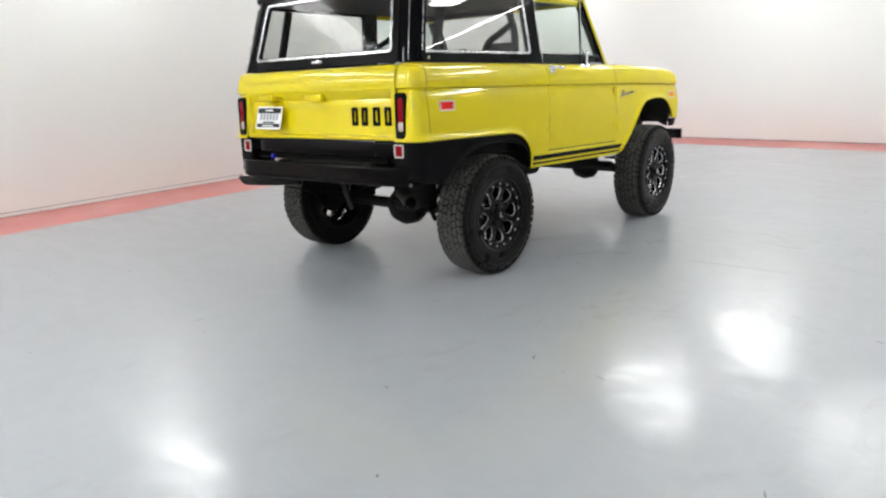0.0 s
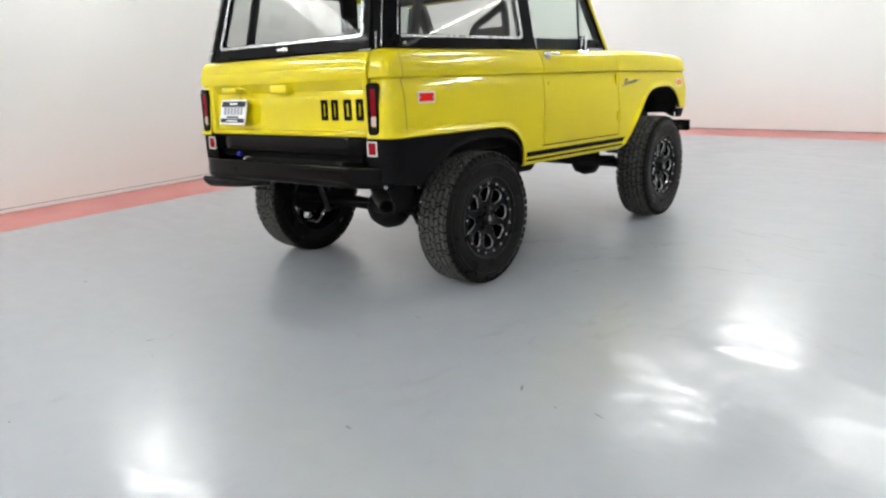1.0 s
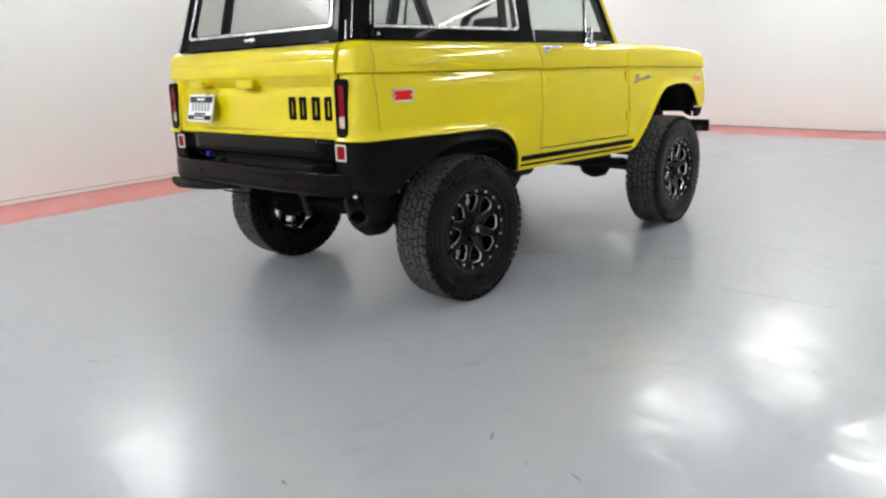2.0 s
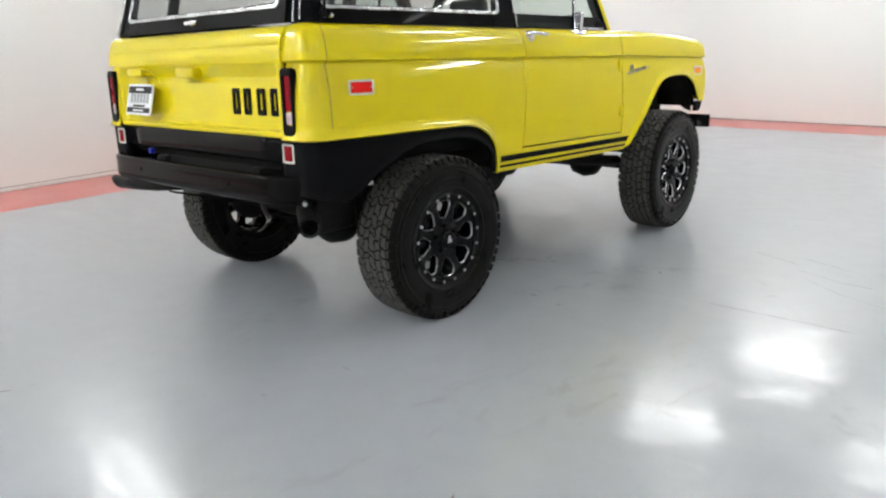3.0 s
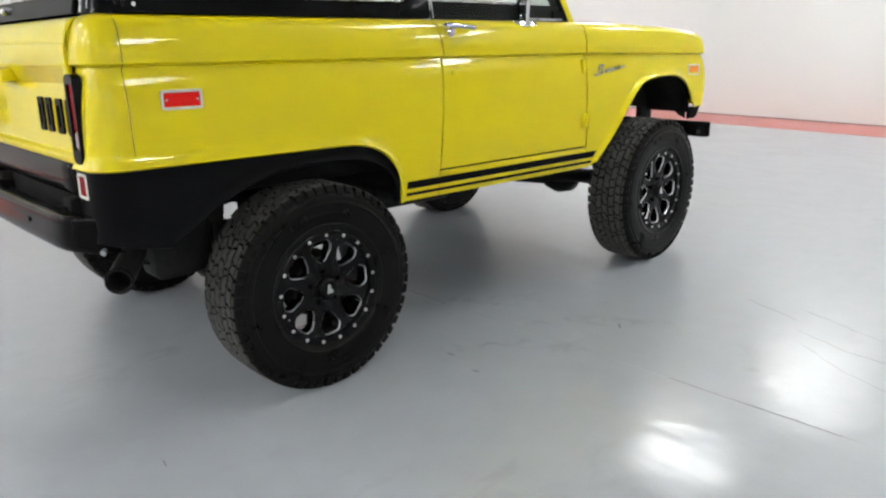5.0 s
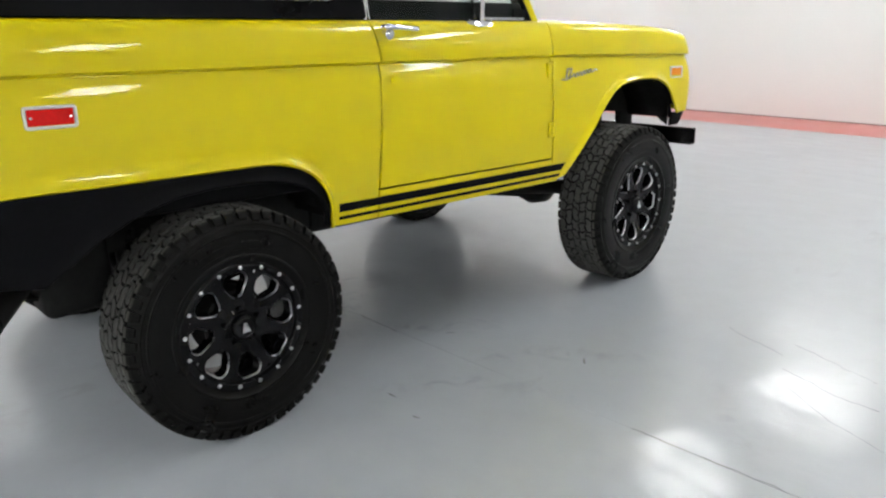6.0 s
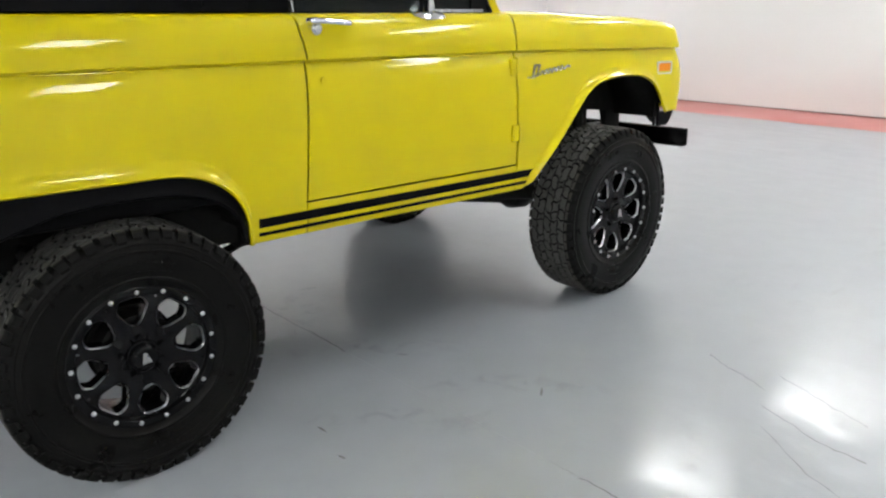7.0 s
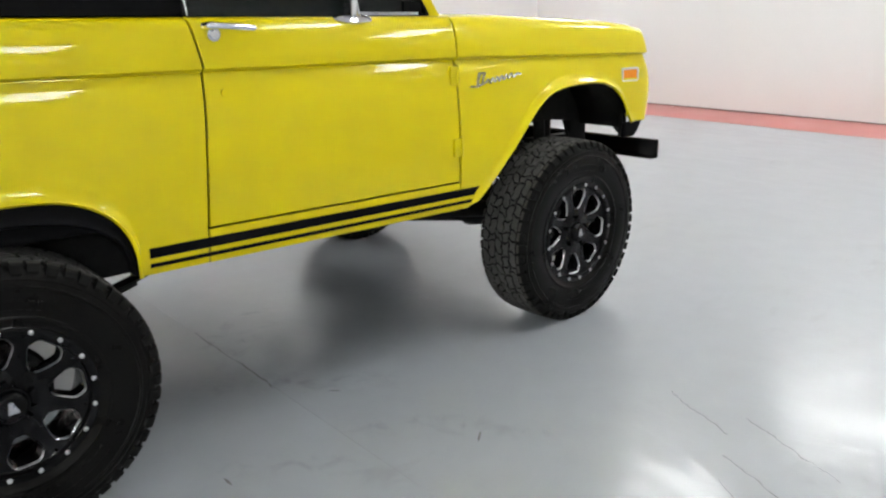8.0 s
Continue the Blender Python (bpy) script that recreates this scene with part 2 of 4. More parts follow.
def bezier(points, n=10):
    """A smooth line through points (Catmull-Rom)."""
    pts = [Vector(p) for p in points]
    pts = [2 * pts[0] - pts[1]] + pts + [2 * pts[-1] - pts[-2]]
    out = []
    for a, b, c, d in zip(pts, pts[1:], pts[2:], pts[3:]):
        for k in range(n):
            t = k / n
            out.append(0.5 * (2 * b + (c - a) * t + (2 * a - 5 * b + 4 * c - d) * t * t + (3 * b - a - 3 * c + d) * t ** 3))
    return out + [pts[-2]]


def rounded(corners, r, n=5):
    """Corner points of a flat outline, each corner rounded off by r."""
    out = []
    pts = [Vector(c) for c in corners]
    for k, p in enumerate(pts):
        a, b = (pts[k - 1] - p).normalized(), (pts[(k + 1) % len(pts)] - p).normalized()
        for q in range(n + 1):
            t = q / n
            out.append(p + a * r * (1 - t) ** 2 + b * r * t ** 2)
    return out


def ring(outer, inner, depth, bm=None):
    """A flat frame between two outlines of as many points, with depth."""
    depth = Vector(depth)
    rows = [outer, inner, [p + depth for p in inner], [p + depth for p in outer], outer]
    bm, _ = sheet([list(r) for r in rows], bm, closed=True)
    bmesh.ops.remove_doubles(bm, verts=bm.verts, dist=1e-6)
    return bm


def plate(outline, depth, bm=None):
    """A flat outline with depth."""
    bm = bm or bmesh.new()
    depth = Vector(depth)
    a = [bm.verts.new(p) for p in outline]
    b = [bm.verts.new(Vector(p) + depth) for p in outline]
    bm.faces.new(a)
    bm.faces.new(list(reversed(b)))
    for k in range(len(a)):
        bm.faces.new((a[k - 1], a[k], b[k], b[k - 1]))
    return bm


def lathe(profile, n=64, bm=None):
    """Profile of (x, r) turned round the x axis."""
    rows = [[(x, r * math.cos(2 * math.pi * k / n), r * math.sin(2 * math.pi * k / n)) for k in range(n)] for x, r in profile]
    bm, grid = sheet(rows, bm, closed=True)
    return bm


def mirrored(bm):
    """The same mesh on the other side of the body."""
    b = bm.copy()
    bmesh.ops.scale(b, vec=(-1, 1, 1), verts=b.verts)
    bmesh.ops.reverse_faces(b, faces=b.faces)
    return b


def both(name, bm, material, parent, label="", **kw):
    other = mirrored(bm)
    return part(name, bm, material, parent, label, **kw), part(name, other, material, parent, label, **kw)

# ---- the room ----
WX, WY, H = -4.88, 8.22, 3.75
LANE_X, LANE_Y = -3.87, 7.42
EX, EY = 8.5, -8.5


def joint_y(x):
    return 0.902 + 0.03 * x


def groove_floor():
    """One epoxy sheet with a shallow saw-cut joint across it."""
    rows = []
    for y, z in ((EY, 0), (-0.002, 0), (0, -0.0012), (0.002, 0), (WY, 0)):
        rows.append([(x, y if abs(y) > 1 else joint_y(x) + y, z) for x in np.linspace(WX, EX, 9)])
    bm, _ = sheet(rows)
    return bm


floor = tagged(part("floor", groove_floor(), EPOXY, m=FLAT, smooth=0, outward=False), "glossy grey epoxy-painted concrete floor", "floor", kind="structure")


def crack(points, w):
    pts = bezier([(x, y, 0) for x, y in points], 8)
    a, b = [], []
    for k, p in enumerate(pts):
        d = (pts[min(k + 1, len(pts) - 1)] - pts[max(k - 1, 0)]).normalized()
        side = Vector((-d.y, d.x, 0)) * w * random.uniform(0.3, 1.0)
        jit = Vector((random.uniform(-1, 1), random.uniform(-1, 1), 0)) * 0.006
        a.append(p + side + jit + Vector((0, 0, 0.0012)))
        b.append(p - side + jit + Vector((0, 0, 0.0012)))
    bm, _ = sheet([a, b])
    return bm


CRACKMAT = mat("crack_dirt", (0.20, 0.20, 0.20), rough=0.7, spec=0.1, vary=0.4, scale=20)
for pts, w in ((((1.68, 1.985), (1.76, 1.94), (1.86, 1.915), (1.97, 1.87)), 0.0026),
               (((1.96, 2.0), (2.08, 1.965), (2.2, 1.92), (2.33, 1.875)), 0.0022),
               (((2.02, 1.755), (2.14, 1.715), (2.26, 1.67), (2.42, 1.655)), 0.0028),
               (((2.08, 1.63), (2.35, 1.46), (2.6, 1.37), (2.86, 1.24)), 0.0018)):
    part("crack", crack(pts, w), CRACKMAT, floor, "fine crack in the floor paint", m=FLAT, smooth=0, outward=False)

for x0, x1 in ((-0.11, 0.62), (1.86, 2.5)):
    part("crack", crack([(x, joint_y(x) + d) for x, d in ((x0, 0), (x0 + 0.2, -0.002), (x1 - 0.15, 0.002), (x1, -0.003))], 0.0035), CRACKMAT, floor, "dirty worn stretch of the floor joint", m=FLAT, smooth=0, outward=False)


def smear(points, w):
    """A dull smear lying along a line, thickest in its middle and thinning out to its edges."""
    pts = bezier([(x, y, 0.0016) for x, y in points], 12)
    rows = [[] for _ in range(5)]
    for k, p in enumerate(pts):
        d = (pts[min(k + 1, len(pts) - 1)] - pts[max(k - 1, 0)]).normalized()
        side = Vector((-d.y, d.x, 0)) * w * random.uniform(0.75, 1)
        for row, f in zip(rows, (-1, -0.45, 0, 0.45, 1)):
            row.append(p + side * f)
    bm = bmesh.new()
    layer = bm.verts.layers.float.new("dirt")
    _, grid = sheet(rows, bm)
    for row, f in zip(grid, (0, 0.6, 1, 0.6, 0)):
        for k, v in enumerate(row):
            v[layer] = f * math.sin(math.pi * k / (len(row) - 1)) * random.uniform(0.6, 1)
    return bm


for pts, w in ((((1.95, -0.20), (2.15, -0.16), (2.4, -0.11)), 0.05),
               (((2.0, -0.30), (2.2, -0.23), (2.45, -0.2)), 0.035),
               (((0.22, 0.70), (-0.03, 1.0), (-0.13, 1.17), (0.0, 1.45)), 0.06),
               (((0.40, 0.78), (0.12, 1.02), (0.06, 1.3)), 0.09),
               (((0.3, 0.5), (0.62, 0.98), (1.0, 1.4)), 0.12),
               (((0.95, 0.45), (1.2, 0.8), (1.6, 1.0)), 0.10),
               (((1.0, 0.9), (1.3, 1.25), (1.65, 1.5)), 0.10),
               (((2.35, 0.40), (2.6, 0.19), (2.85, -0.02), (3.1, -0.22)), 0.05),
               (((2.45, 0.44), (2.7, 0.24), (2.95, 0.04), (3.2, -0.14)), 0.04),
               (((1.9, 1.5), (2.1, 1.2), (2.3, 0.95)), 0.06)):
    part("scuff", smear(pts, w), SMEAR, floor, "dull dirt smear on the floor", m=FLAT, smooth=0, outward=False)

# scuffs and small chips lying in the paint
for k in range(34):
    x, y = random.uniform(0.8, 3.6), random.uniform(-3.2, 3.4)
    if k % 3 == 0:
        x, y = random.uniform(-2.8, 0.5), random.uniform(-3.0, -0.9)
    ang, ln, w = random.uniform(0, 3.14), random.uniform(0.008, 0.035), random.uniform(0.002, 0.006)
    c, sn = math.cos(ang), math.sin(ang)
    out = [(x + c * u * ln - sn * v * w, y + sn * u * ln + c * v * w, 0.0012) for u, v in ((-1, 0), (-0.4, 1), (0.5, 0.7), (1, -0.1), (0.3, -1), (-0.5, -0.6))]
    bm = bmesh.new()
    bm.faces.new([bm.verts.new(p) for p in out])
    part("paint_chip", bm, CRACKMAT, floor, m=FLAT, smooth=0, outward=False)


def wall(name, lo, hi):
    return tagged(part(name, box(lo, hi), WALL, m=FLAT, smooth=0), "plain white painted wall", "wall", kind="structure")


wall("wall_west", (WX - 0.25, EY, 0), (WX, WY + 0.25, H))
wall("wall_north", (WX, WY, 0), (EX, WY + 0.25, H))
wall("wall_east", (EX, EY, 0), (EX + 0.25, WY + 0.25, H))
wall("wall_south", (WX - 0.25, EY - 0.25, 0), (EX + 0.25, EY, H))
tagged(part("ceiling", box((WX - 0.25, EY - 0.25, H), (EX + 0.25, WY + 0.25, H + 0.2)), CEIL, m=FLAT, smooth=0), "plain white ceiling", "ceiling", kind="structure")


def lane():
    """The red border painted on the floor along two walls, with a slightly uneven edge."""
    bm = bmesh.new()
    edge = [(LANE_X + random.uniform(-0.004, 0.004), y) for y in np.linspace(EY, LANE_Y, 60)]
    edge += [(x, LANE_Y + random.uniform(-0.004, 0.004)) for x in np.linspace(LANE_X, EX, 50)[1:]]
    outer = [(WX + 0.001, y) for y in np.linspace(EY, WY - 0.001, 60)] + [(x, WY - 0.001) for x in np.linspace(WX + 0.001, EX, 50)[1:]]
    sheet([[(x, y, 0.002) for x, y in outer], [(x, y, 0.002) for x, y in edge]], bm)
    return bm


tagged(part("floor_border", lane(), REDPAINT, m=FLAT, smooth=0, outward=False), "faded red border painted on the floor along the walls", "floor marking", kind="structure")
tagged(part("baseboard", box((WX + 0.001, EY, 0.006), (WX + 0.009, WY - 0.001, 0.046), bevel=0.002), WALL, m=FLAT), "low white base strip along the wall", "baseboard", kind="structure")
tagged(part("trim", box((WX + 0.001, EY, 0.046), (WX + 0.006, WY - 0.001, 0.051)), GAP, m=FLAT), "thin grey joint above the base strip", "trim", kind="structure")
tagged(part("trim", box((WX + 0.001, EY, 0.0045), (WX + 0.008, WY - 0.001, 0.006)), GAP, m=FLAT), "dark joint between wall and floor", "trim", kind="structure")
tagged(part("trim", box((WX, WY - 0.008, 0.0045), (EX, WY - 0.001, 0.013)), GAP, m=FLAT), "dark joint between wall and floor", "trim", kind="structure")


def ceiling_light():
    """A hung fixture with six bare tubes under a white tray."""
    top = thing("ceiling_light", "white fluorescent fixture with six lit tubes, unseen, some added as fill", "ceiling light", "fluorescent ceiling lights")
    bm = box((-0.62, -0.29, 0.05), (0.62, 0.29, 0.09), bevel=0.008)
    part("housing", bm, HOUSING, top, m=FLAT)
    for k in range(6):
        y = -0.235 + 0.094 * k
        part("tube", tube([(-0.58, y, 0.02), (0.58, y, 0.02)], 0.021, n=10), TUBE, top, m=FLAT)
    for x in (-0.5, 0.5):
        part("wire", tube([(x, 0, 0.09), (x, 0, H - LAMP_Z)], 0.003, n=6), HOUSING, top, m=FLAT)
    return top


LAMP_Z = 3.3
# most southern and eastern spots and (2.0, 2.5) are unseen fixtures added as fill
LAMP_AND_FILL_SPOTS = [(-0.45, 5.4), (2.0, 5.7), (-4.3, 0.25), (0.05, 7.75), (-3.6, 7.0), (-4.2, 3.6), (5.25, 1.32), (2.0, 2.5), (4.15, 4.6), (7.4, -1.6), (7.5, -3.6), (5.4, -6.6),
         (1.6, -5.2), (-0.8, -5.2), (0.4, -4.1), (3.2, -7.2), (-3.4, -6.8), (-1.0, -6.8), (6.6, -4.0)]
TURNED_SPOTS = [(-3.1, -2.8), (-3.5, -4.6)]
first = ceiling_light()
for k, (x, y) in enumerate(LAMP_AND_FILL_SPOTS):
    if k:
        copy_thing(first, pose(x, y, LAMP_Z))
for x, y in TURNED_SPOTS:
    copy_thing(first, pose(x, y, LAMP_Z, 0, 0, 90))
first.location = (*LAMP_AND_FILL_SPOTS[0], LAMP_Z)


def strip_light():
    """A narrow fixture with one bare tube."""
    top = thing("strip_light", "narrow white fixture with one lit tube", "ceiling light", "row of single-tube strip lights")
    part("housing", box((-0.47, -0.035, 0.03), (0.47, 0.035, 0.075), bevel=0.006), HOUSING, top, m=FLAT)
    part("tube", tube([(-0.43, 0, 0.0), (0.43, 0, 0.0)], 0.011, n=10), TUBE, top, m=FLAT)
    for x in (-0.455, 0.455):
        part("lamp_holder", box((x - 0.012, -0.015, -0.02), (x + 0.012, 0.015, 0.03)), HOUSING, top, m=FLAT)
        part("wire", tube([(x * 0.85, 0, 0.075), (x * 0.85, 0, H - LAMP_Z)], 0.003, n=6), HOUSING, top, m=FLAT)
    return top


strip = strip_light()
for x in (5.82, 6.77):
    copy_thing(strip, pose(x, 6.42, LAMP_Z))
strip.location = (4.87, 6.42, LAMP_Z)
# ---- the truck ----
truck = thing("truck", "bright yellow lifted vintage two-door off-road truck with a black hardtop", "truck")
W, RR, FR = 0.930, 0.095, 0.11
REAR, FRONT = -0.69, 2.785
INSET_S = (0, 0.006, 0.016, 0.034, 0.06, 0.08, 0.10, 0.12, 0.147, 0.151, 0.157, 0.162, 0.18, 0.195, 0.21, 0.25, 0.30, 0.36, 0.45, 0.58, 0.68, 0.73)
INSET_D = (0.080, 0.061, 0.048, 0.0350, 0.0258, 0.0206, 0.0168, 0.0142, 0.0138, 0.0200, 0.0345, 0.0332, 0.0274, 0.0231, 0.0193, 0.0122, 0.0066, 0.0026, 0.0002, 0.001, 0.009, 0.019)


def smooth_curve(xs, ys, at):
    """A curve through points that never overshoots them."""
    xs, ys = np.array(xs, float), np.array(ys, float)
    h, d = np.diff(xs), np.diff(ys) / np.diff(xs)
    m = np.zeros(len(xs))
    for k in range(1, len(xs) - 1):
        if d[k - 1] * d[k] > 0:
            m[k] = 3 * (h[k - 1] + h[k]) / ((2 * h[k] + h[k - 1]) / d[k - 1] + (h[k] + 2 * h[k - 1]) / d[k])
    m[0], m[-1] = d[0], d[-1]
    k = np.clip(np.searchsorted(xs, at) - 1, 0, len(h) - 1)
    t = (np.clip(at, xs[0], xs[-1]) - xs[k]) / h[k]
    return (2 * t ** 3 - 3 * t ** 2 + 1) * ys[k] + (t ** 3 - 2 * t ** 2 + t) * h[k] * m[k] + (3 * t ** 2 - 2 * t ** 3) * ys[k + 1] + (t ** 3 - t ** 2) * h[k] * m[k + 1]


FINE_S = np.concatenate((np.linspace(0, 0.04, 11), np.linspace(0.045, 0.14, 20), np.linspace(0.143, 0.166, 12), np.linspace(0.17, 0.30, 22), np.linspace(0.315, 0.73, 28)))
FINE_D = smooth_curve(INSET_S, INSET_D, FINE_S)


def plan(u):
    """Place and outward normal of the body's outline, seen from above, along its side."""
    arc_r, arc_f = RR * math.pi / 2, FR * math.pi / 2
    if u < REAR - arc_r:
        return W - RR - (REAR - arc_r - u), REAR - RR, 0, -1
    if u < REAR:
        a = (REAR - u) / RR
        return W - RR + RR * math.cos(a), REAR - RR * math.sin(a), math.cos(a), -math.sin(a)
    if u <= FRONT:
        return W, u, 1, 0
    if u < FRONT + arc_f:
        a = (u - FRONT) / FR
        return W - FR + FR * math.cos(a), FRONT + FR * math.sin(a), math.cos(a), math.sin(a)
    return W - FR - (u - FRONT - arc_f), FRONT + FR, 0, 1


def belt(u):
    return float(np.interp(u, (1.6, 1.9, 2.12, 2.39, 2.56, 2.71, 2.80, 2.90), (1.411, 1.411, 1.403, 1.394, 1.384, 1.370, 1.352, 1.325)))


def crease(u):
    return 1.258 - 0.018 * max(0, min(u, 2.85) - 1.7) / 1.1


def depth_at(u, z):
    """How far below the belt a height lies, as on the door, with the crease kept level."""
    top, mid = belt(u), crease(u)
    return 0.152 * (top - z) / (top - mid) if z > mid else 0.152 + mid - z


def height_at(u, s):
    top, mid = belt(u), crease(u)
    return top - s * (top - mid) / 0.152 if s < 0.152 else mid - (s - 0.152)


def skin(u, z, proud=0.0):
    x, y, nx, ny = plan(u)
    d = float(np.interp(depth_at(u, z), FINE_S, FINE_D)) - proud + max(0, ny) * 1.4 * (z - 1.12) ** 2
    return Vector((x - nx * d, y - ny * d, z))


def rear_arch(y):
    if y < 0.1:
        return 0.948
    if y >= 0.409:
        return 0.682
    return 0.682 + 0.266 * (1 - ((y - 0.1) / 0.309) ** 2.4) ** (1 / 2.4)


def rear_opening(y):
    if y < 0.05:
        return float(np.interp(y, (-0.80, -0.573, -0.418, -0.289, -0.17, -0.05), (0.715, 0.676, 0.785, 0.848, 0.881, 0.893)))
    if y >= 0.388:
        return 0.69
    return 0.69 + 0.203 * (1 - ((y - 0.05) / 0.338) ** 2.4) ** (1 / 2.4)


def front_arch(y):
    return float(np.interp(y, (1.699, 1.903, 2.007, 2.060, 2.103, 2.146, 2.22, 2.309, 2.41, 2.481, 2.54, 2.585, 2.625, 2.65, 2.672),
                           (0.69, 0.893, 1.010, 1.060, 1.088, 1.107, 1.122, 1.130, 1.131, 1.123, 1.101, 1.070, 1.021, 0.974, 0.935)))


def fender_low(y):
    return 0.682 if y < 1.693 else front_arch(y)


def panel(us, low, high=None, lip=0.0, lip_from=None, proud=0.0):
    """A body panel from low(u) up to high(u), following the body's side, with a rolled lip along its lower edge."""
    rows = []
    for u in us:
        lo, hi = low(u), (high(u) if high else belt(u))
        zs = [lo, lo + 0.004, lo + 0.009, lo + 0.016, lo + 0.024, lo + 0.034, lo + 0.044, lo + 0.05]
        for k, s in enumerate(FINE_S[::-1]):
            zs.append(min(hi, max(height_at(u, s), lo + 0.05 + 0.0001 * (k + 1))))
        zs.append(hi)
        row = []
        for z in zs:
            out = proud
            if lip and (lip_from is None or lip_from(u)):
                out += lip * max(0, 1 - (z - lo) / 0.055) ** 2
            row.append(skin(u, min(z, hi), out))
        rows.append(row)
    bm, _ = sheet(rows)
    bmesh.ops.remove_doubles(bm, verts=bm.verts, dist=2e-5)
    return bm


def steps(*spans):
    """Even steps over spans of (from, to, how many)."""
    out = []
    for a, b, n in spans:
        out += list(np.linspace(a, b, n, endpoint=False))
    return out + [spans[-1][1]]


ARC_R, ARC_F = RR * math.pi / 2, FR * math.pi / 2
U_LAMP = REAR - ARC_R - 0.075
arch_us = [0.1 + 0.309 * math.sin(a) for a in np.linspace(0, math.pi / 2, 22)]


def lean_edge(bm):
    """The door's rear edge leans a little forwards going up."""
    for v in bm.verts:
        f = max(0, 1 - abs(v.co.y - 0.626) / 0.3)
        v.co.y += f * min(0.036, -0.012 + 0.088 * max(0, v.co.z - 0.79) - 0.25 * max(0, v.co.z - 1.26))
    return bm


quarter = panel(steps((U_LAMP, REAR - ARC_R, 4), (REAR - ARC_R, REAR, 10), (REAR, 0.1, 20)) + arch_us[1:] + steps((0.4105, 0.6, 8), (0.6, 0.619, 1), (0.619, 0.622, 1)), rear_arch, lip=0.017, lip_from=lambda u: u < 0.4095)
both("rear_quarter_panel", lean_edge(quarter), YELLOW, truck, thick=0.012)
corner = panel(steps((0.630, 0.633, 1), (0.633, 1.0, 10), (1.0, 1.621, 12), (1.621, 1.624, 1)), lambda u: 0.797)
right_door, left_door = both("door", lean_edge(corner), YELLOW, truck, thick=0.014)
fender_us = steps((1.634, 1.637, 1), (1.637, 1.693, 4), (1.693, 2.03, 14), (2.03, 2.16, 10), (2.16, 2.5, 14), (2.5, 2.682, 14), (2.682, FRONT, 4), (FRONT, FRONT + ARC_F, 10), (FRONT + ARC_F, FRONT + ARC_F + 0.12, 3))
both("front_fender", panel(fender_us, fender_low, lip=0.019, lip_from=lambda u: 1.693 < u < 2.69), YELLOW, truck, thick=0.012)
both("rocker_panel", panel(steps((0.616, 0.619, 1), (0.619, 1.0, 6), (1.0, 1.626, 10), (1.626, 1.629, 1)), lambda u: 0.682, lambda u: 0.789), YELLOW, truck, thick=0.012)

# thin tubes in darkened yellow stand in for the shade in the rear corner seam
for sx in (1, -1):
    bm = tube([Vector((sx * p.x, p.y, p.z)) for p in (skin(-0.665, z, 0.0005) for z in np.linspace(0.955, 1.405, 26))], 0.0016, n=6)
    part("corner_seam", bm, mat("seam_shade", (0.17, 0.135, 0.008), rough=0.5) if sx == 1 else bpy.data.materials["seam_shade"], truck)

# black lower rear quarter with the cut-out arch
low_us = steps((U_LAMP - 0.03, REAR - ARC_R, 4), (REAR - ARC_R, REAR, 10), (REAR, -0.573, 5), (-0.573, 0.05, 24)) + [0.05 + 0.338 * math.sin(a) for a in np.linspace(0, math.pi / 2, 20)][1:] + [0.396]
both("lower_quarter_panel", panel(low_us, lambda u: rear_opening(max(u, -0.80)), lambda u: rear_arch(u) - 0.002, lip=0.012, proud=-0.004), SATIN, truck, "satin black lower panel round the rear arch", thick=0.02)

# twin stripes along the sill
for lo, hi, y1 in ((0.733, 0.765, 1.758), (0.703, 0.717, 1.728)):
    both("stripe", panel(steps((0.43, 0.6, 3), (0.6, y1, 16)), lambda u: lo + 0 * u, lambda u: hi + 0 * u, proud=0.0012), SATIN, truck, "black sill stripe")

# dark shell behind the panel gaps
shell = panel(steps((REAR - ARC_R, REAR, 6), (REAR, 0.05, 8)) + [0.05 + 0.36 * math.sin(a) for a in np.linspace(0.05, math.pi / 2, 12)] + steps((0.415, 1.65, 10), (1.65, 2.0, 6), (2.0, 2.66, 14), (2.66, FRONT, 3)),
              lambda u: max(0.70, (0.955 if u < 0.08 else rear_arch(u - 0.03) + 0.012) if u < 0.42 else (0.70 if u < 1.72 else front_arch(u) + 0.03)), lambda u: belt(u) - 0.02, proud=-0.034)
both("inner_shell", shell, SEAL, truck)


# ---- tailgate ----
def gate_y(x, z):
    flush = float(np.interp(z, (0.95, 0.96, 1.255, 1.262, 1.322, 1.327, 1.332, 1.36, 1.385, 1.398, 1.404), (0.772, 0.776, 0.777, 0.780, 0.780, 0.776, 0.778, 0.772, 0.760, 0.745, 0.730)))
    sunk = float(np.interp(z, (0.972, 0.982, 1.165, 1.200, 1.248, 1.256), (0, 0.020, 0.022, 0.034, 0.005, 0)))
    edge = float(np.interp(abs(x), (0.705, 0.722), (1, 0)))
    return -(flush - sunk * edge)


gate_z = (0.95, 0.955, 0.965, 0.972, 0.977, 0.982, 1.05, 1.12, 1.165, 1.18, 1.2, 1.225, 1.248, 1.252, 1.256, 1.262, 1.29, 1.322, 1.327, 1.332, 1.345, 1.36, 1.375, 1.385, 1.392, 1.398, 1.404)
gate_x = (-0.7585, -0.752, -0.73, -0.722, -0.716, -0.711, -0.705, -0.5, -0.25, 0, 0.25, 0.5, 0.705, 0.711, 0.716, 0.722, 0.73, 0.752, 0.7585)
bm, _ = sheet([[(x, gate_y(x, z), z) for z in gate_z] for x in gate_x])
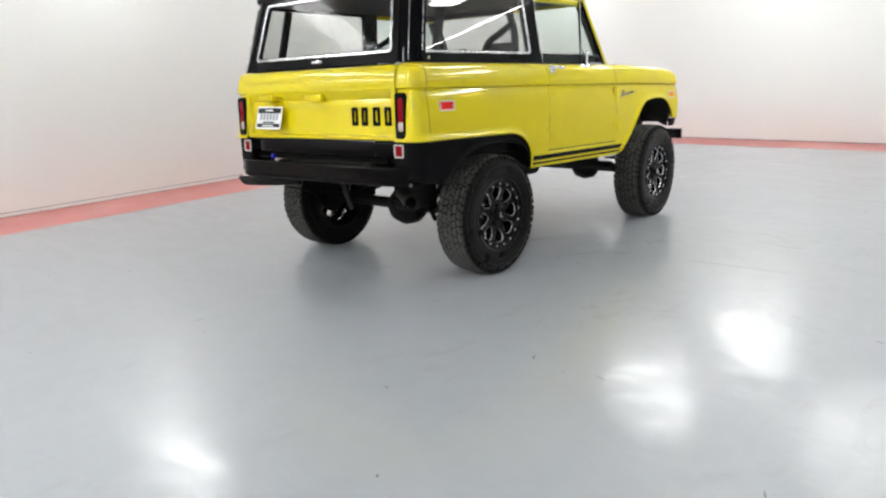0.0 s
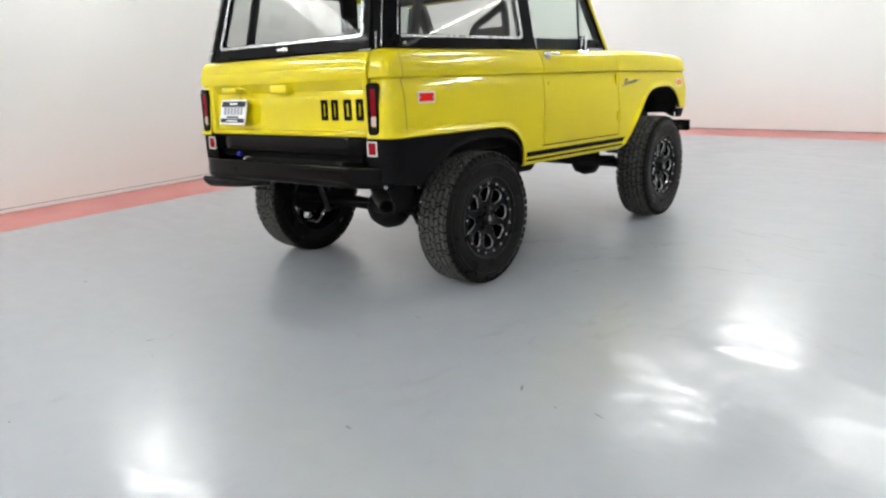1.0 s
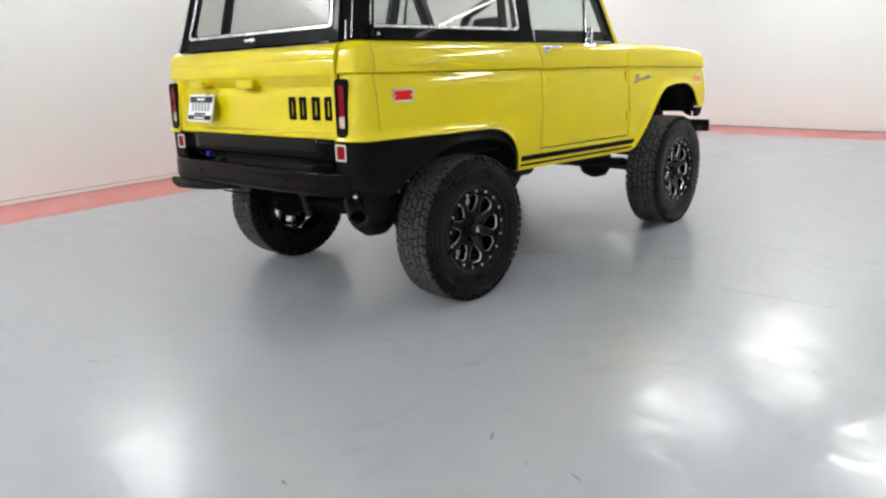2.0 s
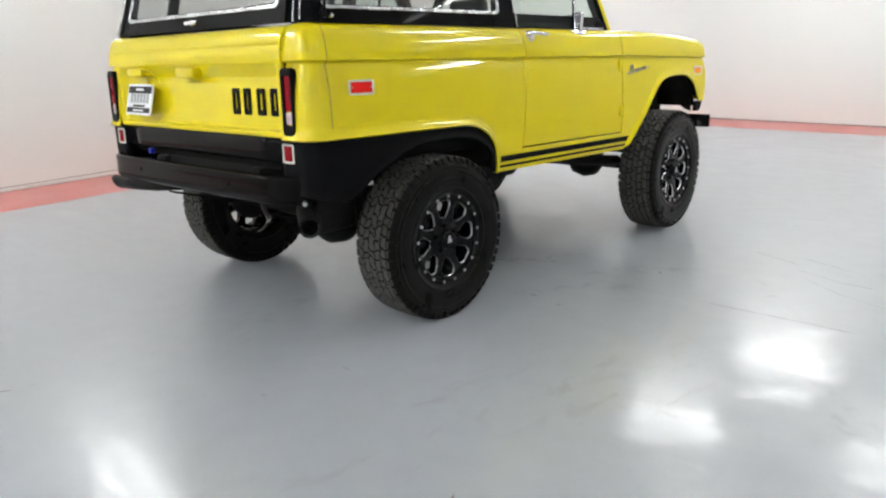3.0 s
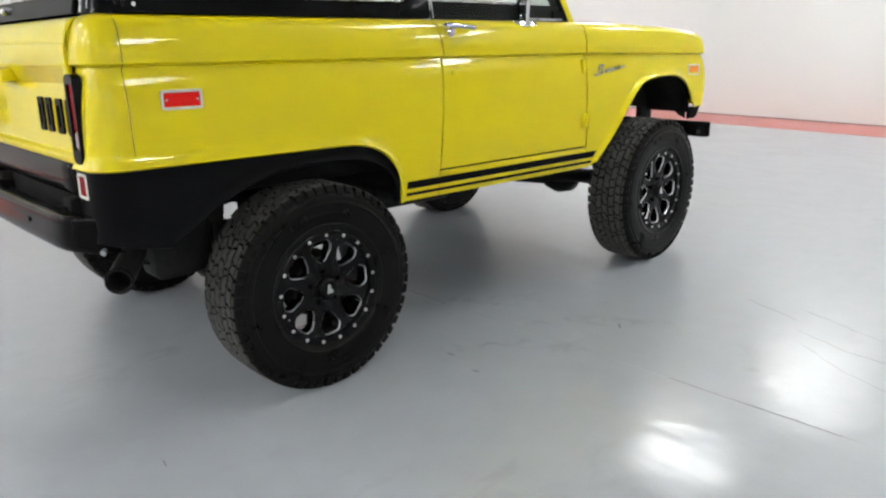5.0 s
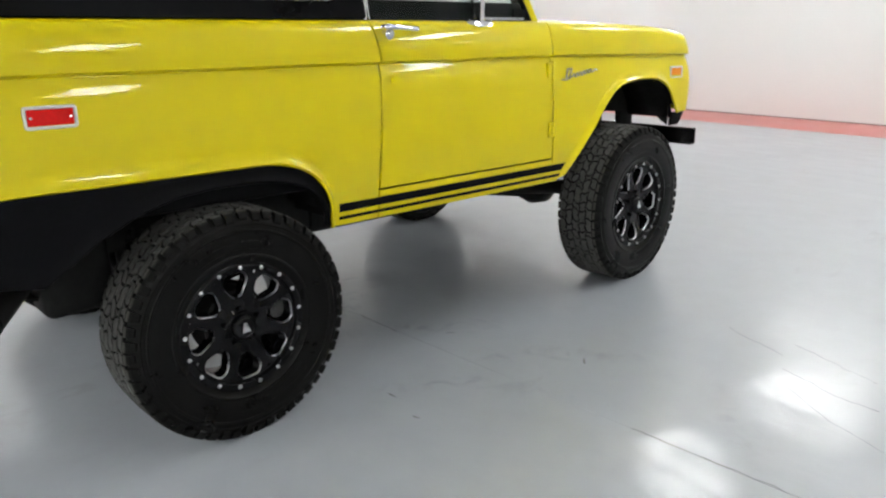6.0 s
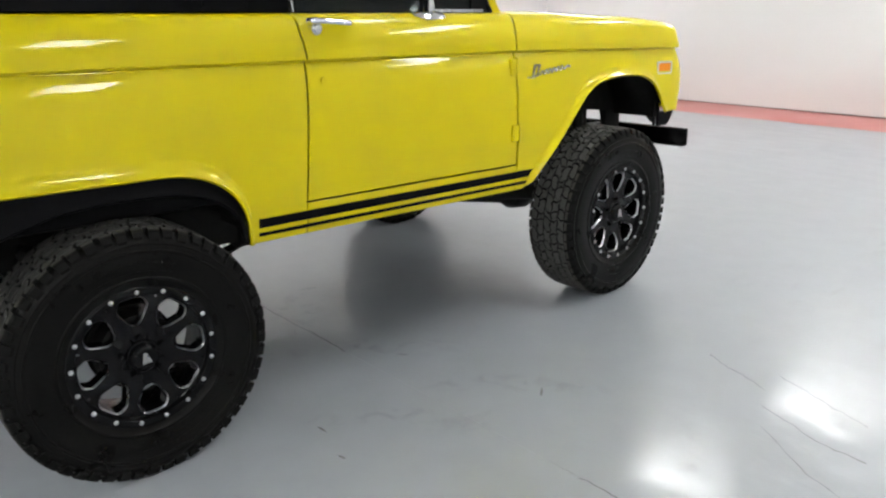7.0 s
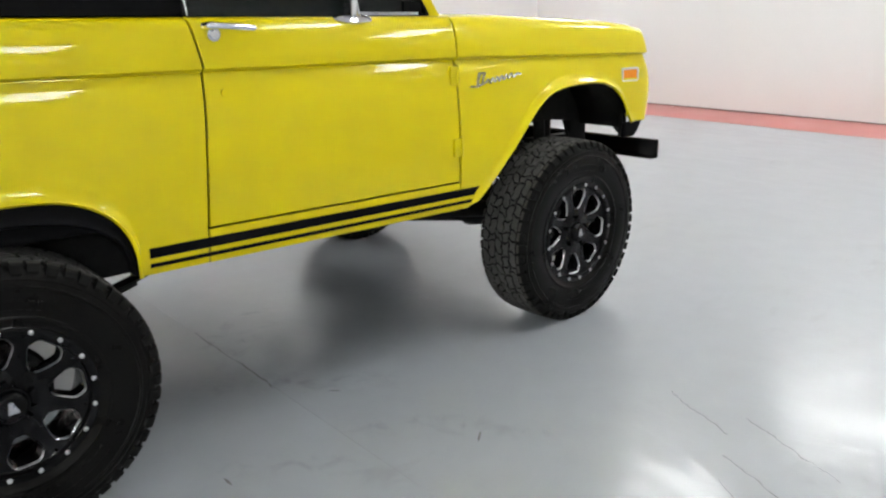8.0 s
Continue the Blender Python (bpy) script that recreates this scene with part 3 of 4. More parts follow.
tailgate = part("tailgate", bm, YELLOW, truck, thick=0.016, smooth=50)
part("tailgate_backing", box((-0.76, -0.735, 0.93), (0.76, -0.70, 1.395)), UNDER, truck)
part("latch_handle", box((-0.062, -0.805, 1.197), (0.098, -0.735, 1.244), bevel=0.008), YELLOW, tailgate)
part("plate_lamp", box((-0.555, -0.815, 1.205), (-0.40, -0.735, 1.246), bevel=0.012), YELLOW, tailgate)
part("lamp_cable", tube(bezier([(-0.42, -0.80, 1.235), (-0.34, -0.80, 1.232), (-0.30, -0.79, 1.205), (-0.285, -0.775, 1.172)]), 0.004, n=8), YELLOW, tailgate)
# four plain hollow black blocks where the maker's name stands
for x0, x1 in ((0.352, 0.404), (0.441, 0.492), (0.545, 0.602), (0.646, 0.700)):
    o = rounded([(x0, -0.763, 1.038), (x1, -0.763, 1.038), (x1, -0.763, 1.153), (x0, -0.763, 1.153)], 0.010, 3)
    i = rounded([(x0 + 0.017, -0.763, 1.060), (x1 - 0.017, -0.763, 1.060), (x1 - 0.017, -0.763, 1.131), (x0 + 0.017, -0.763, 1.131)], 0.004, 3)
    part("letter_block", ring(o, i, (0, 0.013, 0)), SATIN, tailgate, "plain hollow black block in the maker's lettering")

# number plate in its frame, turned on its bracket
P = BODY @ pose(-0.458, -0.803, 1.090, -13, 0, -3) @ Matrix.Diagonal((0.92, 1, 0.94, 1))


def plate_part(name, lo, hi, y0, y1, m, label="", bevel=0.0):
    return part(name, box((lo[0], y0, lo[1]), (hi[0], y1, hi[1]), bevel=bevel), m, tailgate_plate, label, m=P)


tailgate_plate = part("number_plate", box((-0.158, -0.004, -0.079), (0.158, 0.004, 0.079), bevel=0.003), PLATE_WHITE, truck, "white number plate in a black and chrome frame", m=P)
o = rounded([(-0.162, -0.006, -0.083), (0.162, -0.006, -0.083), (0.162, -0.006, 0.083), (-0.162, -0.006, 0.083)], 0.012)
i = rounded([(-0.150, -0.006, -0.071), (0.150, -0.006, -0.071), (0.150, -0.006, 0.071), (-0.150, -0.006, 0.071)], 0.008)
part("plate_frame", ring(o, i, (0, 0.008, 0)), PLATE_WHITE, tailgate_plate, m=P)
plate_part("frame_band", (-0.150, 0.034), (0.150, 0.071), -0.0075, -0.004, PLATE_INK)
plate_part("frame_band", (-0.150, -0.071), (0.150, -0.044), -0.0075, -0.004, PLATE_INK)
plate_part("writing_bar", (-0.05, 0.048), (0.05, 0.060), -0.0085, -0.0075, PLATE_WHITE)
plate_part("writing_bar", (-0.07, -0.064), (0.07, -0.055), -0.0085, -0.0075, PLATE_WHITE)
for k in range(6):
    plate_part("writing_bar", (-0.118 + 0.042 * k, -0.018), (-0.09 + 0.042 * k, 0.032), -0.0055, -0.004, PLATE_GREY)
plate_part("writing_bar", (-0.075, -0.040), (0.075, -0.028), -0.0055, -0.004, PLATE_INK)
part("plate_bracket", box((-0.05, 0.004, -0.03), (0.05, 0.028, 0.10)), YELLOW, tailgate_plate, m=P)


# ---- lamps ----
def tail_lamp(sx):
    x0, x1, z0, z1, y = 0.766, 0.842, 0.962, 1.236, -0.772
    o = rounded([(sx * x0, y, z0), (sx * x1, y, z0), (sx * x1, y, z1), (sx * x0, y, z1)], 0.026)
    i = rounded([(sx * (x0 + 0.018), y, z0 + 0.045), (sx * (x1 - 0.011), y, z0 + 0.045), (sx * (x1 - 0.011), y, z1 - 0.03), (sx * (x0 + 0.018), y, z1 - 0.03)], 0.014)
    lamp = part("tail_lamp", ring([p + Vector((0, -0.022, 0)) for p in o], [p + Vector((0, -0.022, 0)) for p in i], (0, 0.03, 0)), BLACK, truck, "upright red tail lamp in a black bezel", bevel=0.003)
    for name, a, b, m in (("red_lens", 1.062, 1.206, DARK_RED), ("clear_lens", 1.010, 1.059, CLEAR_LENS)):
        bm = box((sx * (x0 + 0.016), y - 0.016, a), (sx * (x1 - 0.010), y + 0.004, b), bevel=0.005)
        part(name, bm, m, lamp)


tail_lamp(1)
tail_lamp(-1)


def framed_lens(name, lo, hi, axis, at, out, lens, label, rim=0.009):
    """A lens in a bright frame on a flank (axis x) or on the tail (axis y)."""
    def p(a, b, d):
        return Vector((at + d, a, b)) if axis == "x" else Vector((a, at + d, b))
    o = rounded([p(lo[0], lo[1], 0), p(hi[0], lo[1], 0), p(hi[0], hi[1], 0), p(lo[0], hi[1], 0)], 0.012)
    i = rounded([p(lo[0] + rim, lo[1] + rim, 0), p(hi[0] - rim, lo[1] + rim, 0), p(hi[0] - rim, hi[1] - rim, 0), p(lo[0] + rim, hi[1] - rim, 0)], 0.004)
    d = Vector((out, 0, 0)) if axis == "x" else Vector((0, out, 0))
    lamp = part(name, ring(o, i, d), LENS_FRAME, truck, label, bevel=0.002)
    ins = rounded([p(lo[0] + rim, lo[1] + rim, 0), p(hi[0] - rim, lo[1] + rim, 0), p(hi[0] - rim, hi[1] - rim, 0), p(lo[0] + rim, hi[1] - rim, 0)], 0.004)
    part("lens", plate(ins, d * 0.85), lens, lamp, bevel=0.005)
    return lamp


for sx in (1, -1):
    marker = framed_lens("side_marker", (-0.563, 1.118), (-0.424, 1.181), "x", sx * 0.909, sx * 0.016, RED_LENS, "red side marker lamp in a bright frame")
    for y in (-0.545, -0.442):
        part("lens_screw", tube([(sx * 0.921, y, 1.1495), (sx * 0.9245, y, 1.1495)], [0.005, 0.0035], n=10), CHROME, marker, "small bright screw")
    framed_lens("front_marker", (2.617, 1.116), (2.738, 1.180), "x", sx * 0.909, sx * 0.012, AMBER, "amber side marker lamp in a bright frame")
    a, b = sorted((sx * 0.737, sx * 0.815))
    framed_lens("rear_reflector", (a, 0.848), (b, 0.930), "y", -0.768, -0.016, DARK_RED, "red reflector in a bright frame")

# ---- rear valance and bumper ----
bm, _ = sheet([[(x, y, z) for y, z in ((-0.74, 0.838), (-0.768, 0.842), (-0.774, 0.86), (-0.776, 0.93), (-0.768, 0.946), (-0.74, 0.947))] for x in np.linspace(-0.735, 0.735, 9)])
part("rear_valance", bm, BUMPER, truck, "gloss black panel under the tailgate", thick=0.006)


def bumper_y(x):
    a = abs(x)
    return -0.866 + 0.014 * (a / 0.85) ** 2 + (0.095 * ((a - 0.62) / 0.235) ** 3 if a > 0.62 else 0)


prof = ((0.060, 0.795), (0.020, 0.797), (0.008, 0.7955), (0.002, 0.790), (0.0, 0.782), (0.001, 0.764), (0.001, 0.740), (-0.001, 0.716), (-0.001, 0.700), (0.002, 0.688), (0.010, 0.679), (0.022, 0.676), (0.05, 0.676))
xs = list(np.linspace(-0.855, -0.70, 9)) + list(np.linspace(-0.65, 0.65, 15)) + list(np.linspace(0.70, 0.855, 9))
bm, _ = sheet([[(x, bumper_y(x) + d, z) for d, z in prof] for x in xs])
rear_bumper = part("rear_bumper", bm, BUMPER, truck, "gloss black steel rear bumper", thick=0.005)
for x in (-0.42, 0.42):
    part("bumper_bolt", tube([(x, bumper_y(x) + 0.006, 0.742), (x, bumper_y(x) - 0.004, 0.742)], 0.009, n=10), BUMPER, rear_bumper)
for x in (-0.42, 0.42):
    part("bumper_bracket", box((x - 0.03, -0.845, 0.70), (x + 0.03, -0.60, 0.77), bevel=0.004), UNDER, rear_bumper)
part("bumper_end_bolt", tube([(0.845, -0.76, 0.690), (0.857, -0.775, 0.684)], 0.010, n=10), TRIM, rear_bumper, "bright bolt head at the bumper's end")
bm = tube([(-0.30, -0.70, 0.655), (-0.45, -0.775, 0.645), (-0.60, -0.80, 0.64), (-0.86, -0.812, 0.635)], 0.033, n=16, caps=False)
for v in bm.verts:
    if v.co.x < -0.75:
        v.co.x += 0.09 * (0.668 - v.co.z) / 0.066
part("side_pipe", bm, UNDER, truck, "black pipe with a slanted end under the bumper", thick=0.003)
part("trailer_socket", box((-0.55, -0.75, 0.803), (-0.52, -0.72, 0.832), bevel=0.006), BLUE, truck, "small blue connector under the valance")
part("rear_crossmember", box((-0.45, -0.70, 0.70), (0.45, -0.62, 0.80), bevel=0.006), UNDER, truck)
part("fuel_tank", box((0.43, -0.50, 0.485), (0.60, -0.27, 0.80), bevel=0.03, seg=3), UNDER, truck, m=FLAT)
part("tank_strap", box((0.52, -0.235, 0.46), (0.56, -0.205, 0.80), bevel=0.004), UNDER, truck, m=FLAT)
part("skid_plate", box((-0.38, -0.66, 0.64), (0.32, -0.20, 0.78), bevel=0.03), UNDER, truck)


# ---- hardtop ----
def hatch_y(z):
    return -0.728 + 0.246 * (z - 1.41)


def top_x(z):
    return 0.862 - 0.12 * (z - 1.41)


def hp(x, z, d=0.0):
    return Vector((x, hatch_y(z) - d, z))


def sp(y, z, d=0.0):
    return Vector((top_x(z) + d, y, z))


hardtop = part("hardtop_roof", box((-0.80, -0.60, 1.885), (0.80, 1.285, 1.945), bevel=0.028, seg=4), BLACK, truck, "gloss black hardtop roof")
part("headliner", box((-0.74, -0.50, 1.872), (0.74, 1.22, 1.884)), VINYL, hardtop, "black roof lining")
o = rounded([hp(-0.745, 1.412), hp(0.745, 1.412), hp(0.672, 1.90), hp(-0.672, 1.90)], 0.02)
i = rounded([hp(-0.665, 1.494), hp(0.665, 1.494), hp(0.617, 1.855), hp(-0.617, 1.855)], 0.03)
hatch = part("rear_hatch", ring(o, i, (0, 0.035, 0.008)), BLACK, truck, "black lift hatch with a bright-trimmed window", bevel=0.004)
o = rounded([hp(-0.683, 1.476, 0.008), hp(0.683, 1.476, 0.008), hp(0.632, 1.868, 0.008), hp(-0.632, 1.868, 0.008)], 0.035)
i = rounded([hp(-0.667, 1.492, 0.008), hp(0.667, 1.492, 0.008), hp(0.618, 1.854, 0.008), hp(-0.618, 1.854, 0.008)], 0.028)
part("window_trim", ring(o, i, (0, 0.014, 0.003)), TRIM, hatch, bevel=0.003)
pane = part("window_pane", plate(rounded([hp(-0.67, 1.490), hp(0.67, 1.490), hp(0.62, 1.858), hp(-0.62, 1.858)], 0.03), (0, 0.005, 0.001)), GLASS, hatch)
pane.visible_shadow = False
h = part("hatch_handle", tube([hp(0.03, 1.447, 0.0), hp(0.03, 1.447, 0.03)], 0.014, n=12), CHROME, hatch)
part("handle_grip", box((-0.015, hatch_y(1.44) - 0.042, 1.437), (0.085, hatch_y(1.44) - 0.026, 1.455), bevel=0.006), CHROME, hatch)

o = rounded([sp(-0.655, 1.412), sp(0.636, 1.412), sp(0.60, 1.90), sp(-0.535, 1.90)], 0.02)
i = rounded([sp(-0.612, 1.486), sp(0.488, 1.490), sp(0.452, 1.858), sp(-0.53, 1.858)], 0.03)
sides = both("hardtop_side", ring(o, i, (-0.035, 0, 0)), BLACK, truck, "gloss black hardtop side with a bright-trimmed window", bevel=0.004)
o = rounded([sp(-0.632, 1.468, 0.007), sp(0.505, 1.474, 0.007), sp(0.466, 1.872, 0.007), sp(-0.545, 1.872, 0.007)], 0.035)
i = rounded([sp(-0.615, 1.482, 0.007), sp(0.490, 1.488, 0.007), sp(0.452, 1.859, 0.007), sp(-0.532, 1.859, 0.007)], 0.028)
trims = both("window_trim", ring(o, i, (-0.014, 0, 0)), TRIM, truck, bevel=0.003)
panes = both("window_pane", plate(rounded([sp(-0.616, 1.482), sp(0.492, 1.486), sp(0.456, 1.860), sp(-0.534, 1.860)], 0.03), (-0.005, 0, 0)), TINTED, truck)
for k in range(2):
    trims[k].parent, panes[k].parent, panes[k].visible_shadow = sides[k], sides[k], False
for sx in (1, -1):
    part("inner_rib", box((sx * 0.765, -0.03, 0), (sx * 0.79, 0.03, 0.40), bevel=0.006), VINYL, sides[0 if sx > 0 else 1], "black inner rib", m=BODY @ Matrix.Translation((0, -0.425, 1.47)) @ Matrix.Rotation(-0.26, 4, "X"))
post_a = [(0.752, -0.722), (0.79, -0.722), (0.828, -0.708), (0.852, -0.685), (0.862, -0.657), (0.83, -0.657), (0.752, -0.69)]
rows = []
for z in np.linspace(1.412, 1.90, 8):
    t = z - 1.412
    rows.append([(x - 0.15 * t, y + 0.246 * t, z) for x, y in post_a])
bm, g = sheet(rows, closed=True)
bm.faces.new(g[-1])
posts = both("corner_post", bm, BLACK, truck, "rounded black hardtop corner")
# seal beads, drip rail and clamp on the corner
for sx, side in ((1, 0), (-1, 1)):
    part("seal_bead", tube([(sx * 0.748, -0.733, 1.414), (sx * 0.678, -0.612, 1.89)], 0.006, n=8), SEAL, posts[side])
    # two thin metal strips stand in for highlight lines on the glossy corner
    part("glint_strip", tube([(sx * 0.790, -0.727, 1.416), (sx * 0.777, -0.706, 1.50)], 0.0028, n=8), TRIM, posts[side])
    part("glint_strip", tube([(sx * 0.822, -0.717, 1.425), (sx * 0.757, -0.610, 1.86)], 0.0022, n=8), TRIM, posts[side])
    part("rain_channel", tube(bezier([(sx * 0.872, -0.63, 1.43), (sx * 0.868, -0.618, 1.55), (sx * 0.85, -0.588, 1.70), (sx * 0.835, -0.55, 1.86)]), 0.007, n=8), BLACK, posts[side])
    part("top_clamp", tube([(sx * 0.868, -0.60, 1.438), (sx * 0.886, -0.60, 1.438)], [0.010, 0.007], n=12), CHROME, posts[side], "bright clamp knob")
    part("front_bead", tube([(sx * 0.868, 0.640, 1.414), (sx * 0.81, 0.608, 1.88)], 0.003, n=8), TRIM, posts[side])


# ---- windscreen frame, door windows ----
def pillar(z):
    return 1.545 - 0.585 * (z - 1.425)


for sx in (1, -1):
    rows = []
    for z in np.linspace(1.40, 1.90, 6):
        y, x = pillar(z), 0.848 - 0.10 * (z - 1.4)
        rows.append([(sx * (x + a), y + b, z) for a, b in ((0.0, 0.0), (0.006, 0.02), (0.002, 0.05), (-0.03, 0.062), (-0.06, 0.055), (-0.06, 0.005))])
    bm, g = sheet(rows, closed=True)
    bm.faces.new(g[-1])
    a_post = part("windscreen_post", bm, YELLOW, truck)
    # black sheet over the inner faces, the post's outside staying yellow
    lining = [[(sx * (0.848 - 0.10 * (z - 1.4) + a), pillar(z) + b, z) for a, b in ((0.004, -0.004), (-0.065, 0.001), (-0.065, 0.060))] for z in np.linspace(1.41, 1.89, 6)]
    part("post_inner_face", sheet(lining)[0], VINYL, a_post, "black sheet over the post's inner faces", thick=0.002)
    part("post_seal", tube([(sx * 0.846, pillar(1.412) - 0.006, 1.412), (sx * 0.80, pillar(1.885) - 0.006, 1.885)], 0.011, n=8), SEAL, a_post)
    door = right_door if sx == 1 else left_door
    part("vent_post", tube([(sx * 0.850, 1.200, 1.408), (sx * 0.803, 1.232, 1.88)], 0.011, n=10), SEAL, door)
    part("vent_trim", tube([(sx * 0.860, 1.194, 1.408), (sx * 0.813, 1.226, 1.88)], 0.004, n=8), CHROME, door)
    part("belt_seal", tube([(sx * 0.848, 0.65, 1.412), (sx * 0.848, 1.53, 1.412)], 0.005, n=8), SEAL, door)
    part("vent_sill", box((sx * 0.838, 1.215, 1.413), (sx * 0.855, 1.50, 1.424)), TRIM, door)
    part("vent_seal", box((sx * 0.835, 1.44, 1.412), (sx * 0.850, 1.52, 1.46)), SEAL, door)
    g1 = part("door_pane", plate([(sx * 0.845, 0.652, 1.41), (sx * 0.845, 1.196, 1.41), (sx * 0.80, 1.225, 1.87), (sx * 0.80, 0.62, 1.87)], (-sx * 0.004, 0, 0)), GREENISH, door)
    g2 = part("vent_pane", plate([(sx * 0.845, 1.21, 1.41), (sx * 0.845, 1.535, 1.41), (sx * 0.80, 1.275, 1.87), (sx * 0.80, 1.238, 1.87)], (-sx * 0.004, 0, 0)), GREENISH, door)
    g1.visible_shadow = g2.visible_shadow = False
    part("glass_channel", box((sx * 0.826, 0.66, 1.405), (sx * 0.838, 1.50, 1.484), bevel=0.003), SEAL, door)
    part("channel_bead", box((sx * 0.828, 0.66, 1.484), (sx * 0.838, 1.20, 1.491)), TRIM, door)
    part("inner_door", box((sx * 0.78, 0.66, 0.80), (sx * 0.836, 1.56, 1.395), bevel=0.01), VINYL, door)
    part("top_rail", box((sx * 0.76, 0.60, 1.845), (sx * 0.80, 1.31, 1.89), bevel=0.008), YELLOW, a_post)
part("windscreen_header", box((-0.80, 1.255, 1.855), (0.80, 1.325, 1.905), bevel=0.015), YELLOW, truck)
pane = part("windscreen", plate([(-0.78, pillar(1.42) + 0.03, 1.42), (0.78, pillar(1.42) + 0.03, 1.42), (0.73, pillar(1.86) + 0.03, 1.86), (-0.73, pillar(1.86) + 0.03, 1.86)], (0, 0.005, 0)), GLASS, truck)
pane.visible_shadow = False

# ---- hood, cowl, front ----
rows = []
for y in steps((1.60, 2.3, 8), (2.3, 2.82, 10)):
    z = belt(y)
    rows.append([(x, y, z - 0.004 + 0.028 * (1 - (x / 0.845) ** 2) ** 0.6) for x in 0.845 * np.sin(np.linspace(-math.pi / 2, math.pi / 2, 25))])
rows.append([(p[0], 2.86, p[2] - 0.03) for p in rows[-1]])
rows.append([(p[0], 2.872, p[2] - 0.06) for p in rows[-1]])
bm, _ = sheet(rows)
part("hood", bm, YELLOW, truck, thick=0.012)
part("front_panel", box((-0.80, 2.80, 0.93), (0.80, 2.86, 1.27), bevel=0.02), YELLOW, truck)
both("front_lower_corner", panel(steps((2.640, 2.713, 4), (2.713, 2.768, 5)), lambda u: 0.864 + (0.064 * ((u - 2.713) / 0.055) ** 1.6 if u > 2.713 else 0), lambda u: 0.934, proud=-0.006), SATIN, truck, "black corner under the front fender", thick=0.012)
both("front_liner", sheet([[(x, y, lo + (1.13 - lo) * f) for f in np.linspace(0, 1, 6)] for x, y, lo in ((0.897, 2.645, 0.866), (0.87, 2.70, 0.862), (0.80, 2.755, 0.872), (0.755, 2.775, 0.895), (0.60, 2.778, 0.895))])[0], UNDER, truck, thick=0.006)
bm, _ = sheet([[(x, y, z) for y, z in ((2.88, 0.824), (2.93, 0.824), (2.936, 0.818), (2.936, 0.738), (2.93, 0.732), (2.88, 0.732))] for x in np.linspace(-0.915, 0.915, 9)])
front_bumper = part("front_bumper", bm, BUMPER, truck, "straight black channel front bumper", thick=0.006)
for x in (-0.40, 0.40):
    part("bumper_bracket", box((x - 0.03, 2.55, 0.76), (x + 0.03, 2.93, 0.82)), UNDER, front_bumper)

# ---- flank details ----
for sx, door in ((1, right_door), (-1, left_door)):
    hx = sx * 0.902
    part("door_handle", tube(bezier([(hx, 0.672, 1.382), (hx + sx * 0.03, 0.69, 1.384), (hx + sx * 0.035, 0.75, 1.381), (hx + sx * 0.03, 0.815, 1.376), (hx + sx * 0.006, 0.826, 1.374)]), [0.012] * 11 + [0.010] * 20 + [0.008] * 10, n=12), CHROME, door, "chrome pull handle with a push button")
    bm = tube([(hx - sx * 0.004, 0.695, 1.362), (hx + sx * 0.016, 0.695, 1.360)], [0.024, 0.020], n=18)
    part("lock_boss", bm, CHROME, door)
    part("push_button", tube([(hx + sx * 0.014, 0.695, 1.360), (hx + sx * 0.026, 0.695, 1.359)], 0.013, n=16), CHROME, door)
    mount = part("door_mirror", lathe([(0, 0.001), (0, 0.07), (0.006, 0.074), (0.014, 0.06), (0.02, 0.03)], 28), CHROME, truck, "chrome door mirror", m=BODY @ Matrix.Translation((sx * 0.866, 1.208, 1.398)) @ pose(0, 0, 0, 0, -90 + sx * 24, 0) @ Matrix.Diagonal((1, 1.05, 0.52, 1)))
    M = BODY @ pose(sx * 0.876, 1.20, 1.455, 0, 0, -sx * 10)
    head = [(-0.024, 0, -0.052), (0.024, 0, -0.052), (0.030, 0, 0.048), (-0.030, 0, 0.052)]
    part("mirror_head", plate(rounded([(x, -0.008, z) for x, _, z in head], 0.008), (0, 0.018, 0)), CHROME, mount, m=M, bevel=0.003)
    part("mirror_glass", plate(rounded([(0.9 * x, -0.0105, 0.9 * z) for x, _, z in head], 0.007), (0, 0.0015, 0)), mat("mirror_silver", (0.62, 0.63, 0.65), rough=0.08, metal=1) if sx == 1 else bpy.data.materials["mirror_silver"], mount, m=M)
    part("mirror_stay", tube([(sx * 0.868, 1.235, 1.408), (sx * 0.876, 1.212, 1.495)], 0.006, n=8), CHROME, mount)
    for z in (1.196, 0.930):
        face = skin(1.6, z).x
        part("hinge", box((sx * (face - 0.006), 1.594, z - 0.034), (sx * (face + 0.010), 1.640, z + 0.034), bevel=0.004), YELLOW, door)
        part("hinge_pin", tube([(sx * (face + 0.008), 1.629, z - 0.042), (sx * (face + 0.008), 1.629, z + 0.040)], 0.0065, n=10), YELLOW, door)
    part("door_plug", tube([(sx * 0.910, 0.712, 1.192), (sx * 0.9165, 0.712, 1.192)], 0.012, n=14), YELLOW, door)
    # plain slanted bright shape where the fender script stands
    fx = sx * 0.919
    wave = [(fx, 1.778 + 0.0045 * k, 1.166 + 0.0006 * k + 0.0095 * math.sin(1.15 * k)) for k in range(33)]
    badge = part("fender_badge", tube([(fx, 1.693, 1.152), (fx, 1.725, 1.150), (fx, 1.752, 1.156)] + wave + [(fx, 1.945, 1.190), (fx, 1.962, 1.186)], 0.0042, n=6), BADGE, truck, "slim bright badge shape on the fender")
    o = rounded([(fx - sx * 0.004, 1.722, 1.150), (fx - sx * 0.004, 1.752, 1.152), (fx - sx * 0.004, 1.774, 1.203), (fx - sx * 0.004, 1.734, 1.203)], 0.008, 4)
